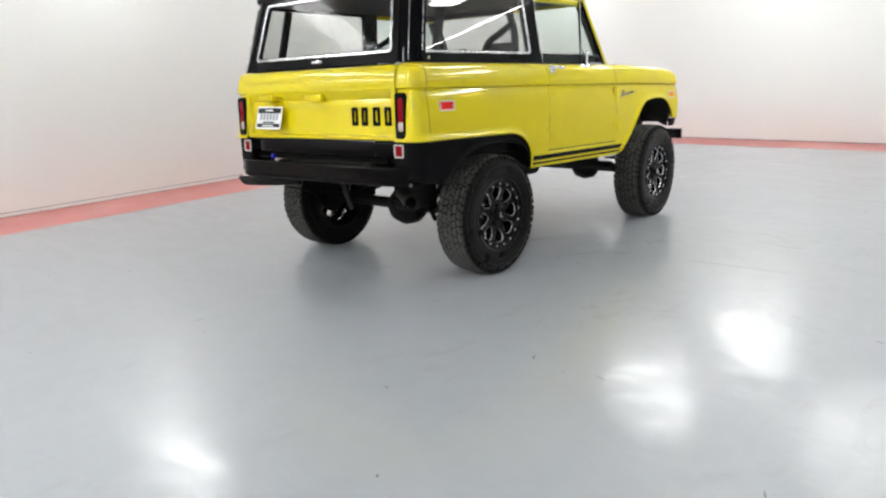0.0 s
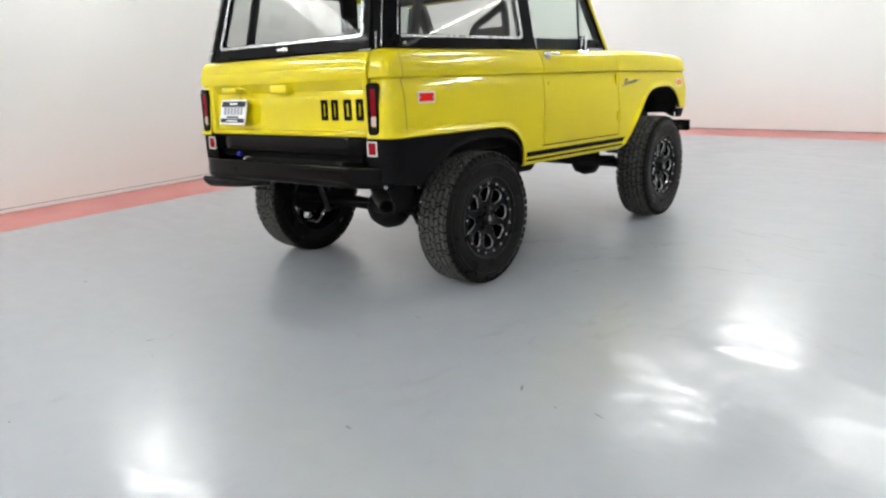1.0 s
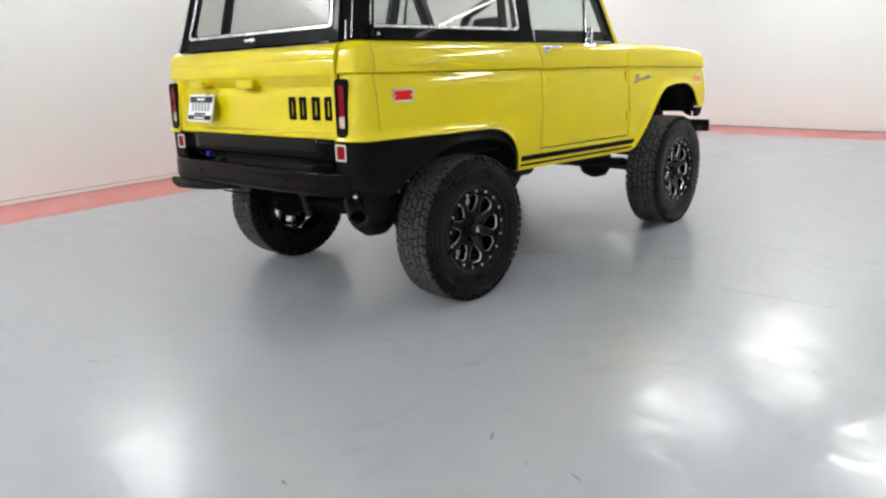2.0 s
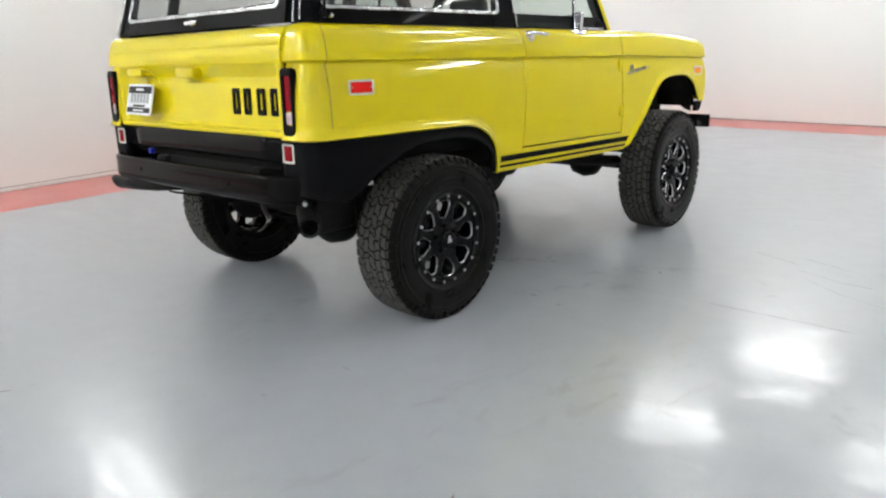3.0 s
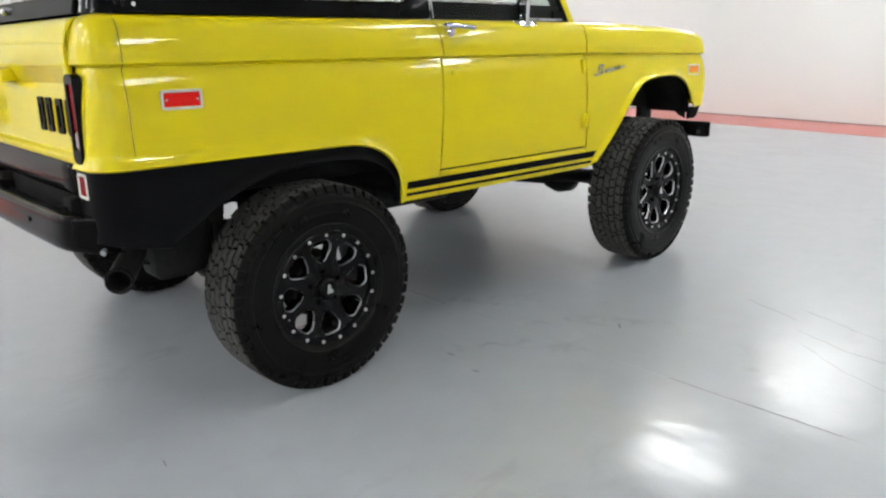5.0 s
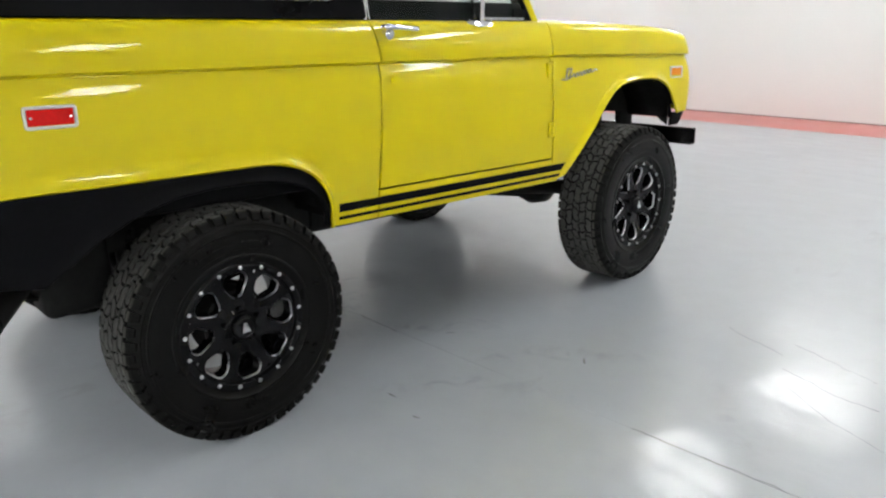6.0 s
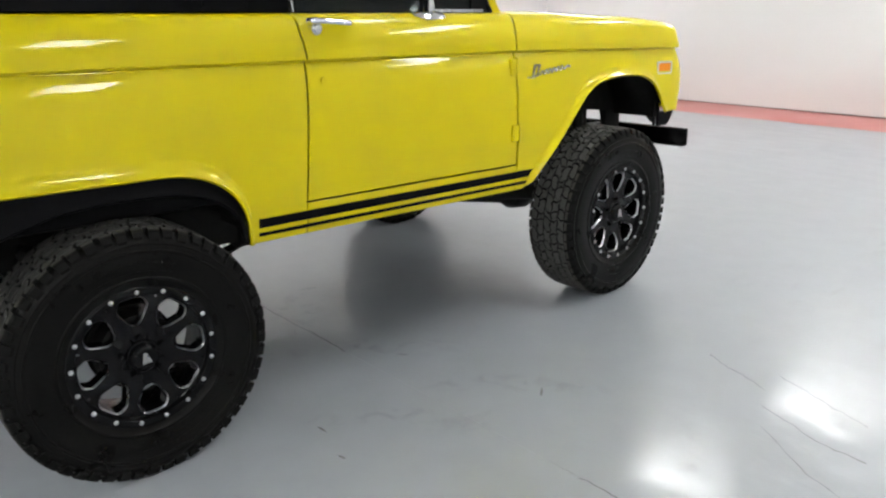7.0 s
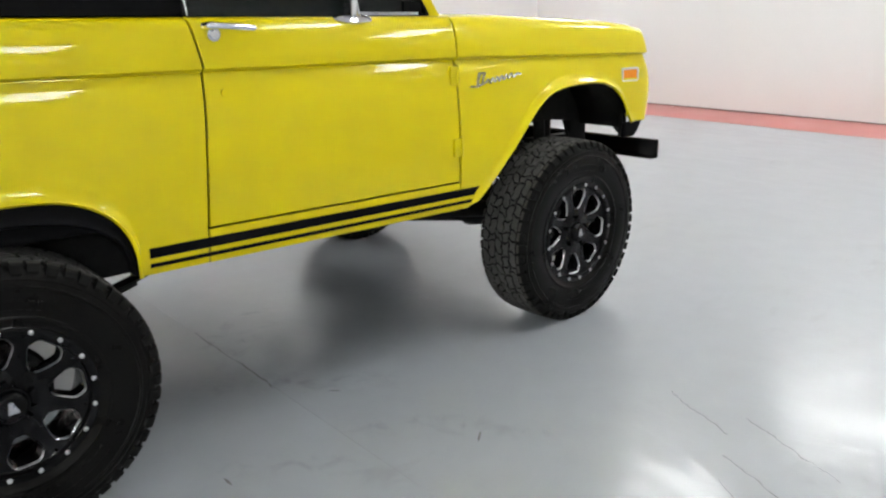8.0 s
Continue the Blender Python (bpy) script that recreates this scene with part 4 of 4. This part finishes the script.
    i = rounded([(fx - sx * 0.004, 1.733, 1.158), (fx - sx * 0.004, 1.746, 1.159), (fx - sx * 0.004, 1.763, 1.195), (fx - sx * 0.004, 1.743, 1.195)], 0.006, 4)
    part("badge_loop", ring(o, i, (sx * 0.006, 0, 0)), BADGE, badge)

# ---- cabin ----
part("cabin_floor", box((-0.60, -0.70, 0.80), (0.60, 1.60, 0.84)), UNDER, truck)
part("cargo_side", box((0.60, -0.70, 0.80), (0.80, 0.60, 1.16), bevel=0.03), VINYL, truck)
part("cargo_side", box((-0.80, -0.70, 0.80), (-0.60, 0.60, 1.16), bevel=0.03), VINYL, truck)
part("dashboard", box((-0.80, 1.36, 1.16), (0.80, 1.62, 1.40), bevel=0.03, seg=3), YELLOW, truck)
for sx in (1, -1):
    bm = box((sx * 0.13, 0.72, 0.88), (sx * 0.63, 1.22, 1.04), bevel=0.04, seg=3)
    seat = part("seat", bm, VINYL, truck, "black vinyl bucket seat")
    M = BODY @ pose(sx * 0.38, 0.70, 1.02, -12, 0, 0)
    part("backrest", box((-0.25, -0.07, 0), (0.25, 0.07, 0.42), bevel=0.045, seg=3), VINYL, seat, m=M)
    part("headrest", box((-0.13, -0.04, 0.44), (0.13, 0.04, 0.58), bevel=0.03, seg=3), VINYL, seat, m=M)
part("steering_column", tube([(-0.38, 1.45, 1.28), (-0.38, 1.18, 1.40)], 0.025), VINYL, truck)
c, ax1, ax2 = Vector((-0.38, 1.16, 1.41)), Vector((1, 0, 0)), Vector((0, 0.42, 0.9)).normalized()
wheel_ring = tube([c + 0.19 * (math.cos(a) * ax1 + math.sin(a) * ax2) for a in np.linspace(0, 2 * math.pi, 41)], 0.014, n=10)
steer = part("steering_wheel", wheel_ring, VINYL, truck, "dark three-spoke steering wheel")
for a in (0.2, 2.94, 4.71):
    part("spoke", tube([c, c + 0.19 * (math.cos(a) * ax1 + math.sin(a) * ax2)], 0.012, n=8), VINYL, steer)
bar = part("roll_bar", tube(bezier([(-0.64, 0.60, 0.84), (-0.64, 0.62, 1.50), (-0.60, 0.62, 1.74), (-0.48, 0.62, 1.80), (0.48, 0.62, 1.80), (0.60, 0.62, 1.74), (0.64, 0.62, 1.50), (0.64, 0.60, 0.84)], 8), 0.026, n=14), SATIN, truck, "black tubular roll bar")
for sx in (1, -1):
    part("brace", tube(bezier([(sx * 0.60, 0.64, 1.71), (sx * 0.60, 0.47, 1.625), (sx * 0.60, 0.36, 1.57), (sx * 0.60, 0.31, 1.50), (sx * 0.60, 0.26, 1.36), (sx * 0.60, 0.16, 1.0)]), 0.024, n=12), SATIN, bar)

# ---- running gear ----
def hole(a):
    """Reach of a rim opening from its middle: a rounded five-sided shape, its point to the hub."""
    pts = ((0.033, 0.042), (0.048, 0.010), (0.014, -0.046), (-0.014, -0.046), (-0.048, 0.010), (-0.033, 0.042))
    s, c = math.sin(a), math.cos(a)
    soft = 0.0
    for k in range(6):
        (y0, z0), (y1, z1) = pts[k - 1], pts[k]
        ny, nz = -(z1 - z0), (y1 - y0)
        n = math.hypot(ny, nz)
        ny, nz = ny / n, nz / n
        h = y0 * ny + z0 * nz
        if h < 0:
            ny, nz, h = -ny, -nz, -h
        soft += max(0, (s * ny + c * nz) / h) ** 9
    return soft ** (-1 / 9)


HOLE_R = 0.149


def face_x(r):
    """Depth of the dished rim face."""
    return float(np.interp(r, (0.05, 0.09, 0.16, 0.199), (-0.016, -0.024, -0.020, -0.012)))


def wheel_disc():
    """The pierced face of a rim: eight rounded openings, points towards the hub, with deep walls."""
    bm = bmesh.new()
    RO, RI, HC = 0.199, 0.052, HOLE_R
    half = math.pi / 8

    for s in range(8):
        turn = Matrix.Rotation(s * math.pi / 4, 3, "X")
        n = 40
        rings = [[], [], [], []]
        for q in range(n):
            a = 2 * math.pi * q / n
            dy, dz = math.sin(a), math.cos(a)
            h = hole(a)
            far = None
            for step in np.linspace(0.02, 0.14, 240):
                y, z = dy * step, HC + dz * step
                r, ang = math.hypot(y, z), abs(math.atan2(y, z))
                if r > RO or r < RI or ang > half:
                    far = step
                    break
            far = max(far or 0.14, h + 0.003)
            for ringpts, f, dx in ((rings[0], far, 0), (rings[1], h + 0.0035 if h + 0.0035 < far else (h + far) / 2, 0), (rings[2], h, -0.003), (rings[3], h * 0.93, -0.045)):
                y, z = dy * f, HC + dz * f
                ringpts.append(turn @ Vector((face_x(math.hypot(y, z)) + dx, y, z)))
        sheet(rings, bm, closed=True)
    bmesh.ops.remove_doubles(bm, verts=bm.verts, dist=0.0012)
    lathe([(-0.012, 0.197), (-0.010, 0.2005), (0.002, 0.2025), (0.005, 0.205), (0.006, 0.222), (0.002, 0.229), (-0.012, 0.230), (-0.03, 0.220), (-0.06, 0.205), (-0.15, 0.20), (-0.205, 0.212), (-0.212, 0.220)], 72, bm)
    lathe([(-0.018, 0.054), (-0.012, 0.05), (-0.010, 0.04), (-0.010, 0.012)], 40, bm)
    return bm


def hole_edge():
    """The bare machined edge round the outer part of an opening."""
    rows = [[], [], []]
    for a in np.linspace(-3.0, 3.0, 44):
        y, z = math.sin(a), math.cos(a)
        h = hole(a)
        fade = 0.6 + 0.4 * min(1, (3.0 - abs(a)) / 1.2)
        for row, f, dx in ((rows[0], h + 0.0026 * fade, 0.002), (rows[1], h, -0.0005), (rows[2], h * 0.975, -0.004 * fade)):
            yy, zz = y * f, HOLE_R + z * f
            r = math.hypot(yy, zz)
            row.append((face_x(r) + dx, yy, zz))
    bm, _ = sheet(rows)
    return bm


MID = -0.107


def tyre():
    """A rounded section with raised rings on its walls, its middle MID inwards of the rim's face."""
    prof = [(0.098, 0.216), (0.106, 0.222), (0.111, 0.232), (0.115, 0.246), (0.1190, 0.250), (0.1195, 0.256), (0.1175, 0.260), (0.1205, 0.280), (0.1225, 0.300), (0.1232, 0.318), (0.1228, 0.334),
            (0.1245, 0.336), (0.1245, 0.342), (0.1220, 0.344), (0.1195, 0.358), (0.1205, 0.360), (0.1190, 0.365), (0.113, 0.379), (0.103, 0.389), (0.092, 0.394), (0.05, 0.3965), (0, 0.3965)]
    prof = prof + [(-x, r) for x, r in reversed(prof[:-1])]
    bm = lathe(prof, 96)
    bmesh.ops.translate(bm, verts=bm.verts, vec=(MID, 0, 0))
    return bm


def sidewall_bars(start, count):
    """A run of low raised bars in the place of moulded writing on the tyre's outer wall."""
    bm = bmesh.new()
    for k in range(count):
        a0 = start + 0.085 * k
        rows = []
        for a in (a0, a0 + 0.025, a0 + 0.05):
            rows.append([(MID + x, r * math.sin(a), r * math.cos(a)) for x, r in ((0.1190, 0.277), (0.1222, 0.279), (0.1243, 0.304), (0.1222, 0.306))])
        sheet(rows, bm)
    return bm


def tread():
    """A close mosaic of all-terrain blocks in five rows, parted by narrow zigzag grooves."""
    bm = bmesh.new()
    n = 50
    d = 2 * math.pi / n
    edges = (-0.096, -0.058, -0.0195, 0.0195, 0.058, 0.096)

    def bound(i, a):
        """The zigzag groove between two rows."""
        if i in (0, 5):
            return edges[i]
        t = (a / d + 0.37 * i) % 1
        return edges[i] + 0.011 * (abs(2 * t - 1) - 0.5) * (1 if i % 2 else -1)

    def block(pts, r1):
        cx = sum(p[0] for p in pts) / len(pts)
        ca = sum(p[1] for p in pts) / len(pts)
        lo, hi = [], []
        for x, a in pts:
            v, w = x - cx, (a - ca) * 0.4
            far = math.hypot(v, w)
            k0, k1 = 1 - 0.0040 / far, 1 - 0.0056 / far
            lo.append(bm.verts.new((cx + v * k0 + MID, 0.394 * math.cos(ca + (a - ca) * k0), 0.394 * math.sin(ca + (a - ca) * k0))))
            hi.append(bm.verts.new((cx + v * k1 + MID, r1 * math.cos(ca + (a - ca) * k1), r1 * math.sin(ca + (a - ca) * k1))))
        bm.faces.new(hi)
        for k in range(len(lo)):
            bm.faces.new((lo[k - 1], lo[k], hi[k], hi[k - 1]))

    for i in range(5):
        for k in range(n):
            skew = (0.30, -0.16, 0.34, -0.22, 0.24)[i] * d
            a0 = (k + 0.41 * i + 0.2 * math.sin(k * 2.4 + 1.3 * i)) * d
            a1 = (k + 1 + 0.41 * i + 0.2 * math.sin((k + 1) * 2.4 + 1.3 * i)) * d
            left = [(bound(i, a), a) for a in np.linspace(a0, a1, 4)]
            right = [(bound(i + 1, a + skew), a + skew) for a in np.linspace(a1, a0, 4)]
            crown = 0.409 - 0.0022 * abs(edges[i] + edges[i + 1]) / 0.155
            m0, m1 = 0.5 * (a0 + a0 + skew) + (0.17 if (k + i) % 2 else -0.12) * d, 0.5 * (a1 + a1 + skew) + (-0.12 if (k + i) % 2 else 0.17) * d
            mx = 0.5 * (edges[i] + edges[i + 1])
            block(left + [(mx, m1)] + right + [(mx, m0)], crown)
    return bm


def shoulder_lugs(sx):
    """Lugs over one shoulder, long and short by turns, tapering down the wall."""
    bm = bmesh.new()
    n = 54
    d = 2 * math.pi / n
    for k in range(n):
        a = (k + (0.3 if sx > 0 else 0.8) + 0.06 * math.sin(2.1 * k)) * d
        long = 0.007 if k % 2 else 0.0
        rows = []
        for x, r, h in ((0.098, 0.4065, 0.37), (0.108, 0.4045, 0.36), (0.1160, 0.396, 0.35), (0.1212, 0.383 - long, 0.32), (0.1195, 0.375 - long, 0.28), (0.103, 0.387, 0.34), (0.098, 0.392, 0.37)):
            rows.append([(sx * x + MID, r * math.cos(b), r * math.sin(b)) for b in (a - h * d, a + h * d)])
        grid = sheet(rows, bm)[1]
        for e in (0, 1):
            bm.faces.new([row[e] for row in grid])
    return bm


def wheel(name="wheel"):
    rim = part(name, wheel_disc(), RIM, truck, "black eight-window alloy wheel with an all-terrain tyre", m=FLAT, smooth=35)
    part("tyre", tyre(), RUBBER, rim, m=FLAT, smooth=30)
    part("tread", tread(), TREAD, rim, "dusty worn tread blocks", m=FLAT, smooth=0)
    for sx in (1, -1):
        tagged(part("shoulder_tread", shoulder_lugs(sx), LUG, rim, m=FLAT, smooth=0), kind="stuff")
    for start in (-0.5, 2.4):
        tagged(part("sidewall_moulding", sidewall_bars(start, 12), RUBBER, rim, "low raised bars moulded in the tyre wall", m=FLAT, smooth=0), kind="stuff")
    for k in range(17):
        a = 2 * math.pi * (k + 0.216) / 17
        y, z = 0.2135 * math.sin(a), 0.2135 * math.cos(a)
        part("stud", tube([(0.004, y, z), (0.0085, y, z), (0.011, y, z)], [0.0075, 0.0075, 0.004], n=8), MILLED, rim, m=FLAT)
    for k in range(8):
        part("milled_edge", hole_edge(), MILLED, rim, m=Matrix.Rotation(k * math.pi / 4, 4, "X"), outward=False)
    part("hub_cap", lathe([(-0.012, 0.045), (0.0, 0.043), (0.008, 0.036), (0.010, 0.030), (0.010, 0.001)], 32), RIM, rim, m=FLAT)
    part("cap_badge", plate([(0.0105, -0.014, -0.016), (0.0105, 0.016, -0.016), (0.0105, 0.004, 0.018), (0.0105, -0.006, 0.018)], (0.0015, 0, 0)), MILLED, rim, m=FLAT)
    for k in range(5):
        a = 2 * math.pi * k / 5
        y, z = 0.066 * math.sin(a), 0.066 * math.cos(a)
        part("lug_nut", tube([(-0.03, y, z), (-0.004, y, z)], 0.0085, n=6), RIM, rim, m=FLAT)
    part("brake_drum", lathe([(-0.05, 0.09), (-0.055, 0.12), (-0.12, 0.125), (-0.125, 0.135), (-0.135, 0.135), (-0.135, 0.03)], 32), UNDER, rim, m=FLAT)
    return rim


HUBX = 0.922
w1 = wheel()
spots = [(1, 2.283, 0.398, -5, 2.6), (-1, 0.018, 0.404, 40, 0), (-1, 2.283, 0.398, 25, 2.6)]
for sx, y, z, spin, steer_angle in spots:
    c = copy_thing(w1, pose(sx * (HUBX + (0.052 if y > 1 else 0)), y, z, 0, 0, steer_angle + (0 if sx > 0 else 180)) @ pose(0, 0, 0, spin, 0, 0))
    c.parent = truck
w1.matrix_basis = pose(HUBX, 0.018, 0.404, 2.7, 0, 0)

# axles (level, under the raked body)
axle = part("rear_axle", tube([(-0.78, 0.004, 0.402), (0.78, 0.004, 0.402)], 0.042, n=16), UNDER, truck, m=FLAT)
bm = lathe([(-0.15, 0.045), (-0.13, 0.085), (-0.08, 0.125), (0, 0.145), (0.08, 0.125), (0.13, 0.085), (0.15, 0.045)], 24)
part("differential", bm, UNDER, axle, m=Matrix.Translation((0.10, -0.02, 0.405)))
part("pinion", tube([(0.10, 0.05, 0.41), (0.10, 0.28, 0.44)], [0.08, 0.045], n=16), UNDER, axle, m=FLAT)
part("driveshaft", tube([(0.10, 0.28, 0.44), (0.10, 1.05, 0.60)], 0.032, n=14), UNDER, axle, m=FLAT)
front = part("front_axle", tube([(-0.78, 2.338, 0.397), (0.78, 2.338, 0.397)], 0.042, n=16), UNDER, truck, m=FLAT)
part("differential", lathe([(-0.13, 0.05), (-0.08, 0.11), (0, 0.13), (0.08, 0.11), (0.13, 0.05)], 24), UNDER, front, m=Matrix.Translation((0.22, 2.338, 0.40)))
part("steering_rod", tube([(-0.66, 2.22, 0.43), (0.66, 2.22, 0.43)], 0.016, n=10), UNDER, front, m=FLAT)
for sx in (1, -1):
    part("radius_arm", tube([(sx * 0.50, 2.30, 0.42), (sx * 0.40, 1.40, 0.56)], [0.04, 0.032], n=12), UNDER, front, m=FLAT)
    part("steering_knuckle", box((sx * 0.66, 2.26, 0.28), (sx * 0.78, 2.42, 0.52), bevel=0.02), UNDER, front, m=FLAT)
    coil = [(sx * 0.50 + 0.062 * math.cos(a), 2.33 + 0.062 * math.sin(a), 0.46 + 0.36 * a / (14 * math.pi)) for a in np.linspace(0, 14 * math.pi, 150)]
    part("coil_spring", tube(coil, 0.009, n=8), UNDER, front, m=FLAT)
    part("coil_tower", tube([(sx * 0.50, 2.33, 0.82), (sx * 0.50, 2.33, 1.0)], 0.08, n=16), UNDER, truck, m=FLAT)
    part("shock_absorber", tube([(sx * 0.58, 2.46, 0.42), (sx * 0.56, 2.47, 0.62), (sx * 0.56, 2.47, 0.64), (sx * 0.54, 2.48, 1.0)], [0.018, 0.018, 0.028, 0.028], n=12), UNDER, front, m=FLAT)
    leaf = bezier([(sx * 0.50, -0.66, 0.60), (sx * 0.50, -0.30, 0.50), (sx * 0.50, 0.0, 0.46), (sx * 0.50, 0.35, 0.50), (sx * 0.50, 0.66, 0.58)], 6)
    bm = bmesh.new()
    for lay, cut in ((0, 0), (0.012, 3), (0.024, 6), (0.036, 9)):
        seg = leaf[cut:len(leaf) - cut]
        rows = [[p + Vector((dx, 0, -lay + dz)) for dx, dz in ((-0.03, 0), (0.03, 0), (0.03, -0.009), (-0.03, -0.009))] for p in seg]
        sheet(rows, bm, closed=True)
    part("leaf_spring", bm, UNDER, axle, m=FLAT)
    part("spring_plate", box((sx * 0.50 - 0.05, -0.07, 0.34), (sx * 0.50 + 0.05, 0.08, 0.36)), UNDER, axle, m=FLAT)
    part("shock_absorber", tube([(sx * 0.44, -0.10, 0.34), (sx * 0.42, -0.19, 0.55), (sx * 0.42, -0.19, 0.56), (sx * 0.40, -0.28, 0.78)], [0.016, 0.016, 0.027, 0.027], n=12), DRUM if sx == -1 else UNDER, axle, "bare grey shock absorber" if sx == -1 else "", m=FLAT)
    part("frame_rail", box((sx * 0.40, -0.74, 0.70), (sx * 0.48, 2.80, 0.80), bevel=0.008), UNDER, truck)
    part("wheelhouse", sheet([[(sx * x, yy, zz) for yy, zz in ((-0.46, 0.80), (-0.40, 0.90), (-0.28, 0.985), (-0.1, 1.03), (0.1, 1.03), (0.28, 0.985), (0.39, 0.88), (0.42, 0.74))] for x in (0.60, 0.885)])[0], UNDER, truck, thick=0.008)
    part("wheelhouse_wall", plate([(sx * 0.60, yy, zz) for yy, zz in ((-0.46, 0.70), (-0.46, 0.80), (-0.40, 0.90), (-0.28, 0.985), (-0.1, 1.03), (0.1, 1.03), (0.28, 0.985), (0.39, 0.88), (0.50, 0.76), (0.50, 0.608), (0.37, 0.608), (0.02, 0.62), (-0.155, 0.62), (-0.165, 0.722), (-0.222, 0.738), (-0.234, 0.66), (-0.30, 0.66))], (-sx * 0.01, 0, 0)), UNDER, truck)
    part("wall_flange", box((sx * 0.595 - 0.005, -0.238, 0.60), (sx * 0.595 + 0.005, -0.15, 0.664), bevel=0.002), UNDER, truck)
    part("inner_fender", plate([(sx * 0.60, yy, zz) for yy, zz in ((1.66, 0.80), (1.80, 0.90), (2.0, 0.934), (2.5, 0.934), (2.64, 0.920), (2.78, 0.897), (2.78, 1.25), (1.66, 1.30))], (-sx * 0.012, 0, 0)), UNDER, truck)
    part("fender_liner", sheet([[(sx * x, yy, zz) for yy, zz in ((1.70, 0.74), (1.93, 0.95), (2.06, 1.09), (2.20, 1.16), (2.44, 1.17), (2.60, 1.12), (2.69, 0.99), (2.72, 0.90))] for x in (0.59, 0.885)])[0], UNDER, truck, thick=0.006)
    part("radiator_mount", box((sx * 0.555, 2.645, 0.72), (sx * 0.598, 2.762, 0.93), bevel=0.006), UNDER, truck)
    part("brake_hose", tube(bezier([(sx * 0.61, 2.575, 0.93), (sx * 0.615, 2.59, 0.88), (sx * 0.61, 2.615, 0.83), (sx * 0.61, 2.60, 0.76)]), 0.006, n=8), SEAL, truck)
    part("body_mount", tube([(sx * 0.44, 2.62, 0.80), (sx * 0.44, 2.62, 0.95)], 0.035, n=12), UNDER, truck)
for sx in (1, -1):
    part("arm_bracket", plate([(sx * 0.47, 1.36, 0.640), (sx * 0.47, 1.61, 0.562), (sx * 0.47, 2.10, 0.476), (sx * 0.47, 2.16, 0.70), (sx * 0.47, 1.30, 0.74)], (-sx * 0.012, 0, 0)), UNDER, truck)
    part("arm_bolt", tube([(sx * 0.470, 2.0, 0.545), (sx * 0.480, 2.0, 0.545)], 0.010, n=8), DRUM, truck, "bare grey bolt head")
part("floor_pan", box((-0.60, 0.42, 0.76), (0.60, 1.66, 0.80)), UNDER, truck)
part("floor_side", box((0.60, 0.44, 0.70), (0.87, 1.66, 0.77)), UNDER, truck)
part("floor_side", box((-0.87, 0.44, 0.70), (-0.60, 1.66, 0.77)), UNDER, truck)
part("engine_bay", box((-0.40, 1.70, 0.70), (0.40, 2.30, 1.10), bevel=0.02), UNDER, truck)
part("gearbox", box((-0.14, 1.00, 0.56), (0.20, 1.60, 0.78), bevel=0.04), UNDER, truck)
part("crossmember", box((-0.48, 1.22, 0.60), (0.48, 1.32, 0.70), bevel=0.01), UNDER, truck)
part("crossmember", box((-0.46, 2.56, 0.70), (0.46, 2.64, 0.79), bevel=0.01), UNDER, truck)
muffler = part("muffler", tube([(0.52, 0.48, 0.64), (0.52, 0.52, 0.64), (0.52, 1.0, 0.64), (0.52, 1.04, 0.64)], [0.03, 0.075, 0.075, 0.03], n=20), UNDER, truck)
part("exhaust_pipe", tube(bezier([(0.52, 0.50, 0.64), (0.44, 0.20, 0.68), (0.36, -0.10, 0.72), (0.37, -0.34, 0.69), (0.46, -0.49, 0.64), (0.602, -0.586, 0.602)]), 0.027, n=14), UNDER, muffler)
part("exhaust_tip", tube([(0.592, -0.580, 0.603), (0.806, -0.720, 0.567)], [0.042, 0.044], n=24, caps=False), mat("dull_exhaust_steel", (0.016, 0.015, 0.014), rough=0.45, vary=0.3, scale=14), muffler, "wide dark exhaust tip")
part("tip_rim", lathe([(0, 0.037), (0.001, 0.043), (0.003, 0.0455), (-0.012, 0.0455), (-0.014, 0.037)], 28), UNDER, muffler, m=BODY @ look((0.806, -0.720, 0.567), (0.972, -0.828, 0.539)) @ pose(0, 0, 0, 0, 90, 0))
# black capped tube in the tip, its colour standing in for the shaded hollow
part("dark_throat", tube([(0.597, -0.583, 0.602), (0.742, -0.678, 0.578)], 0.040, n=24), SEAL, muffler)
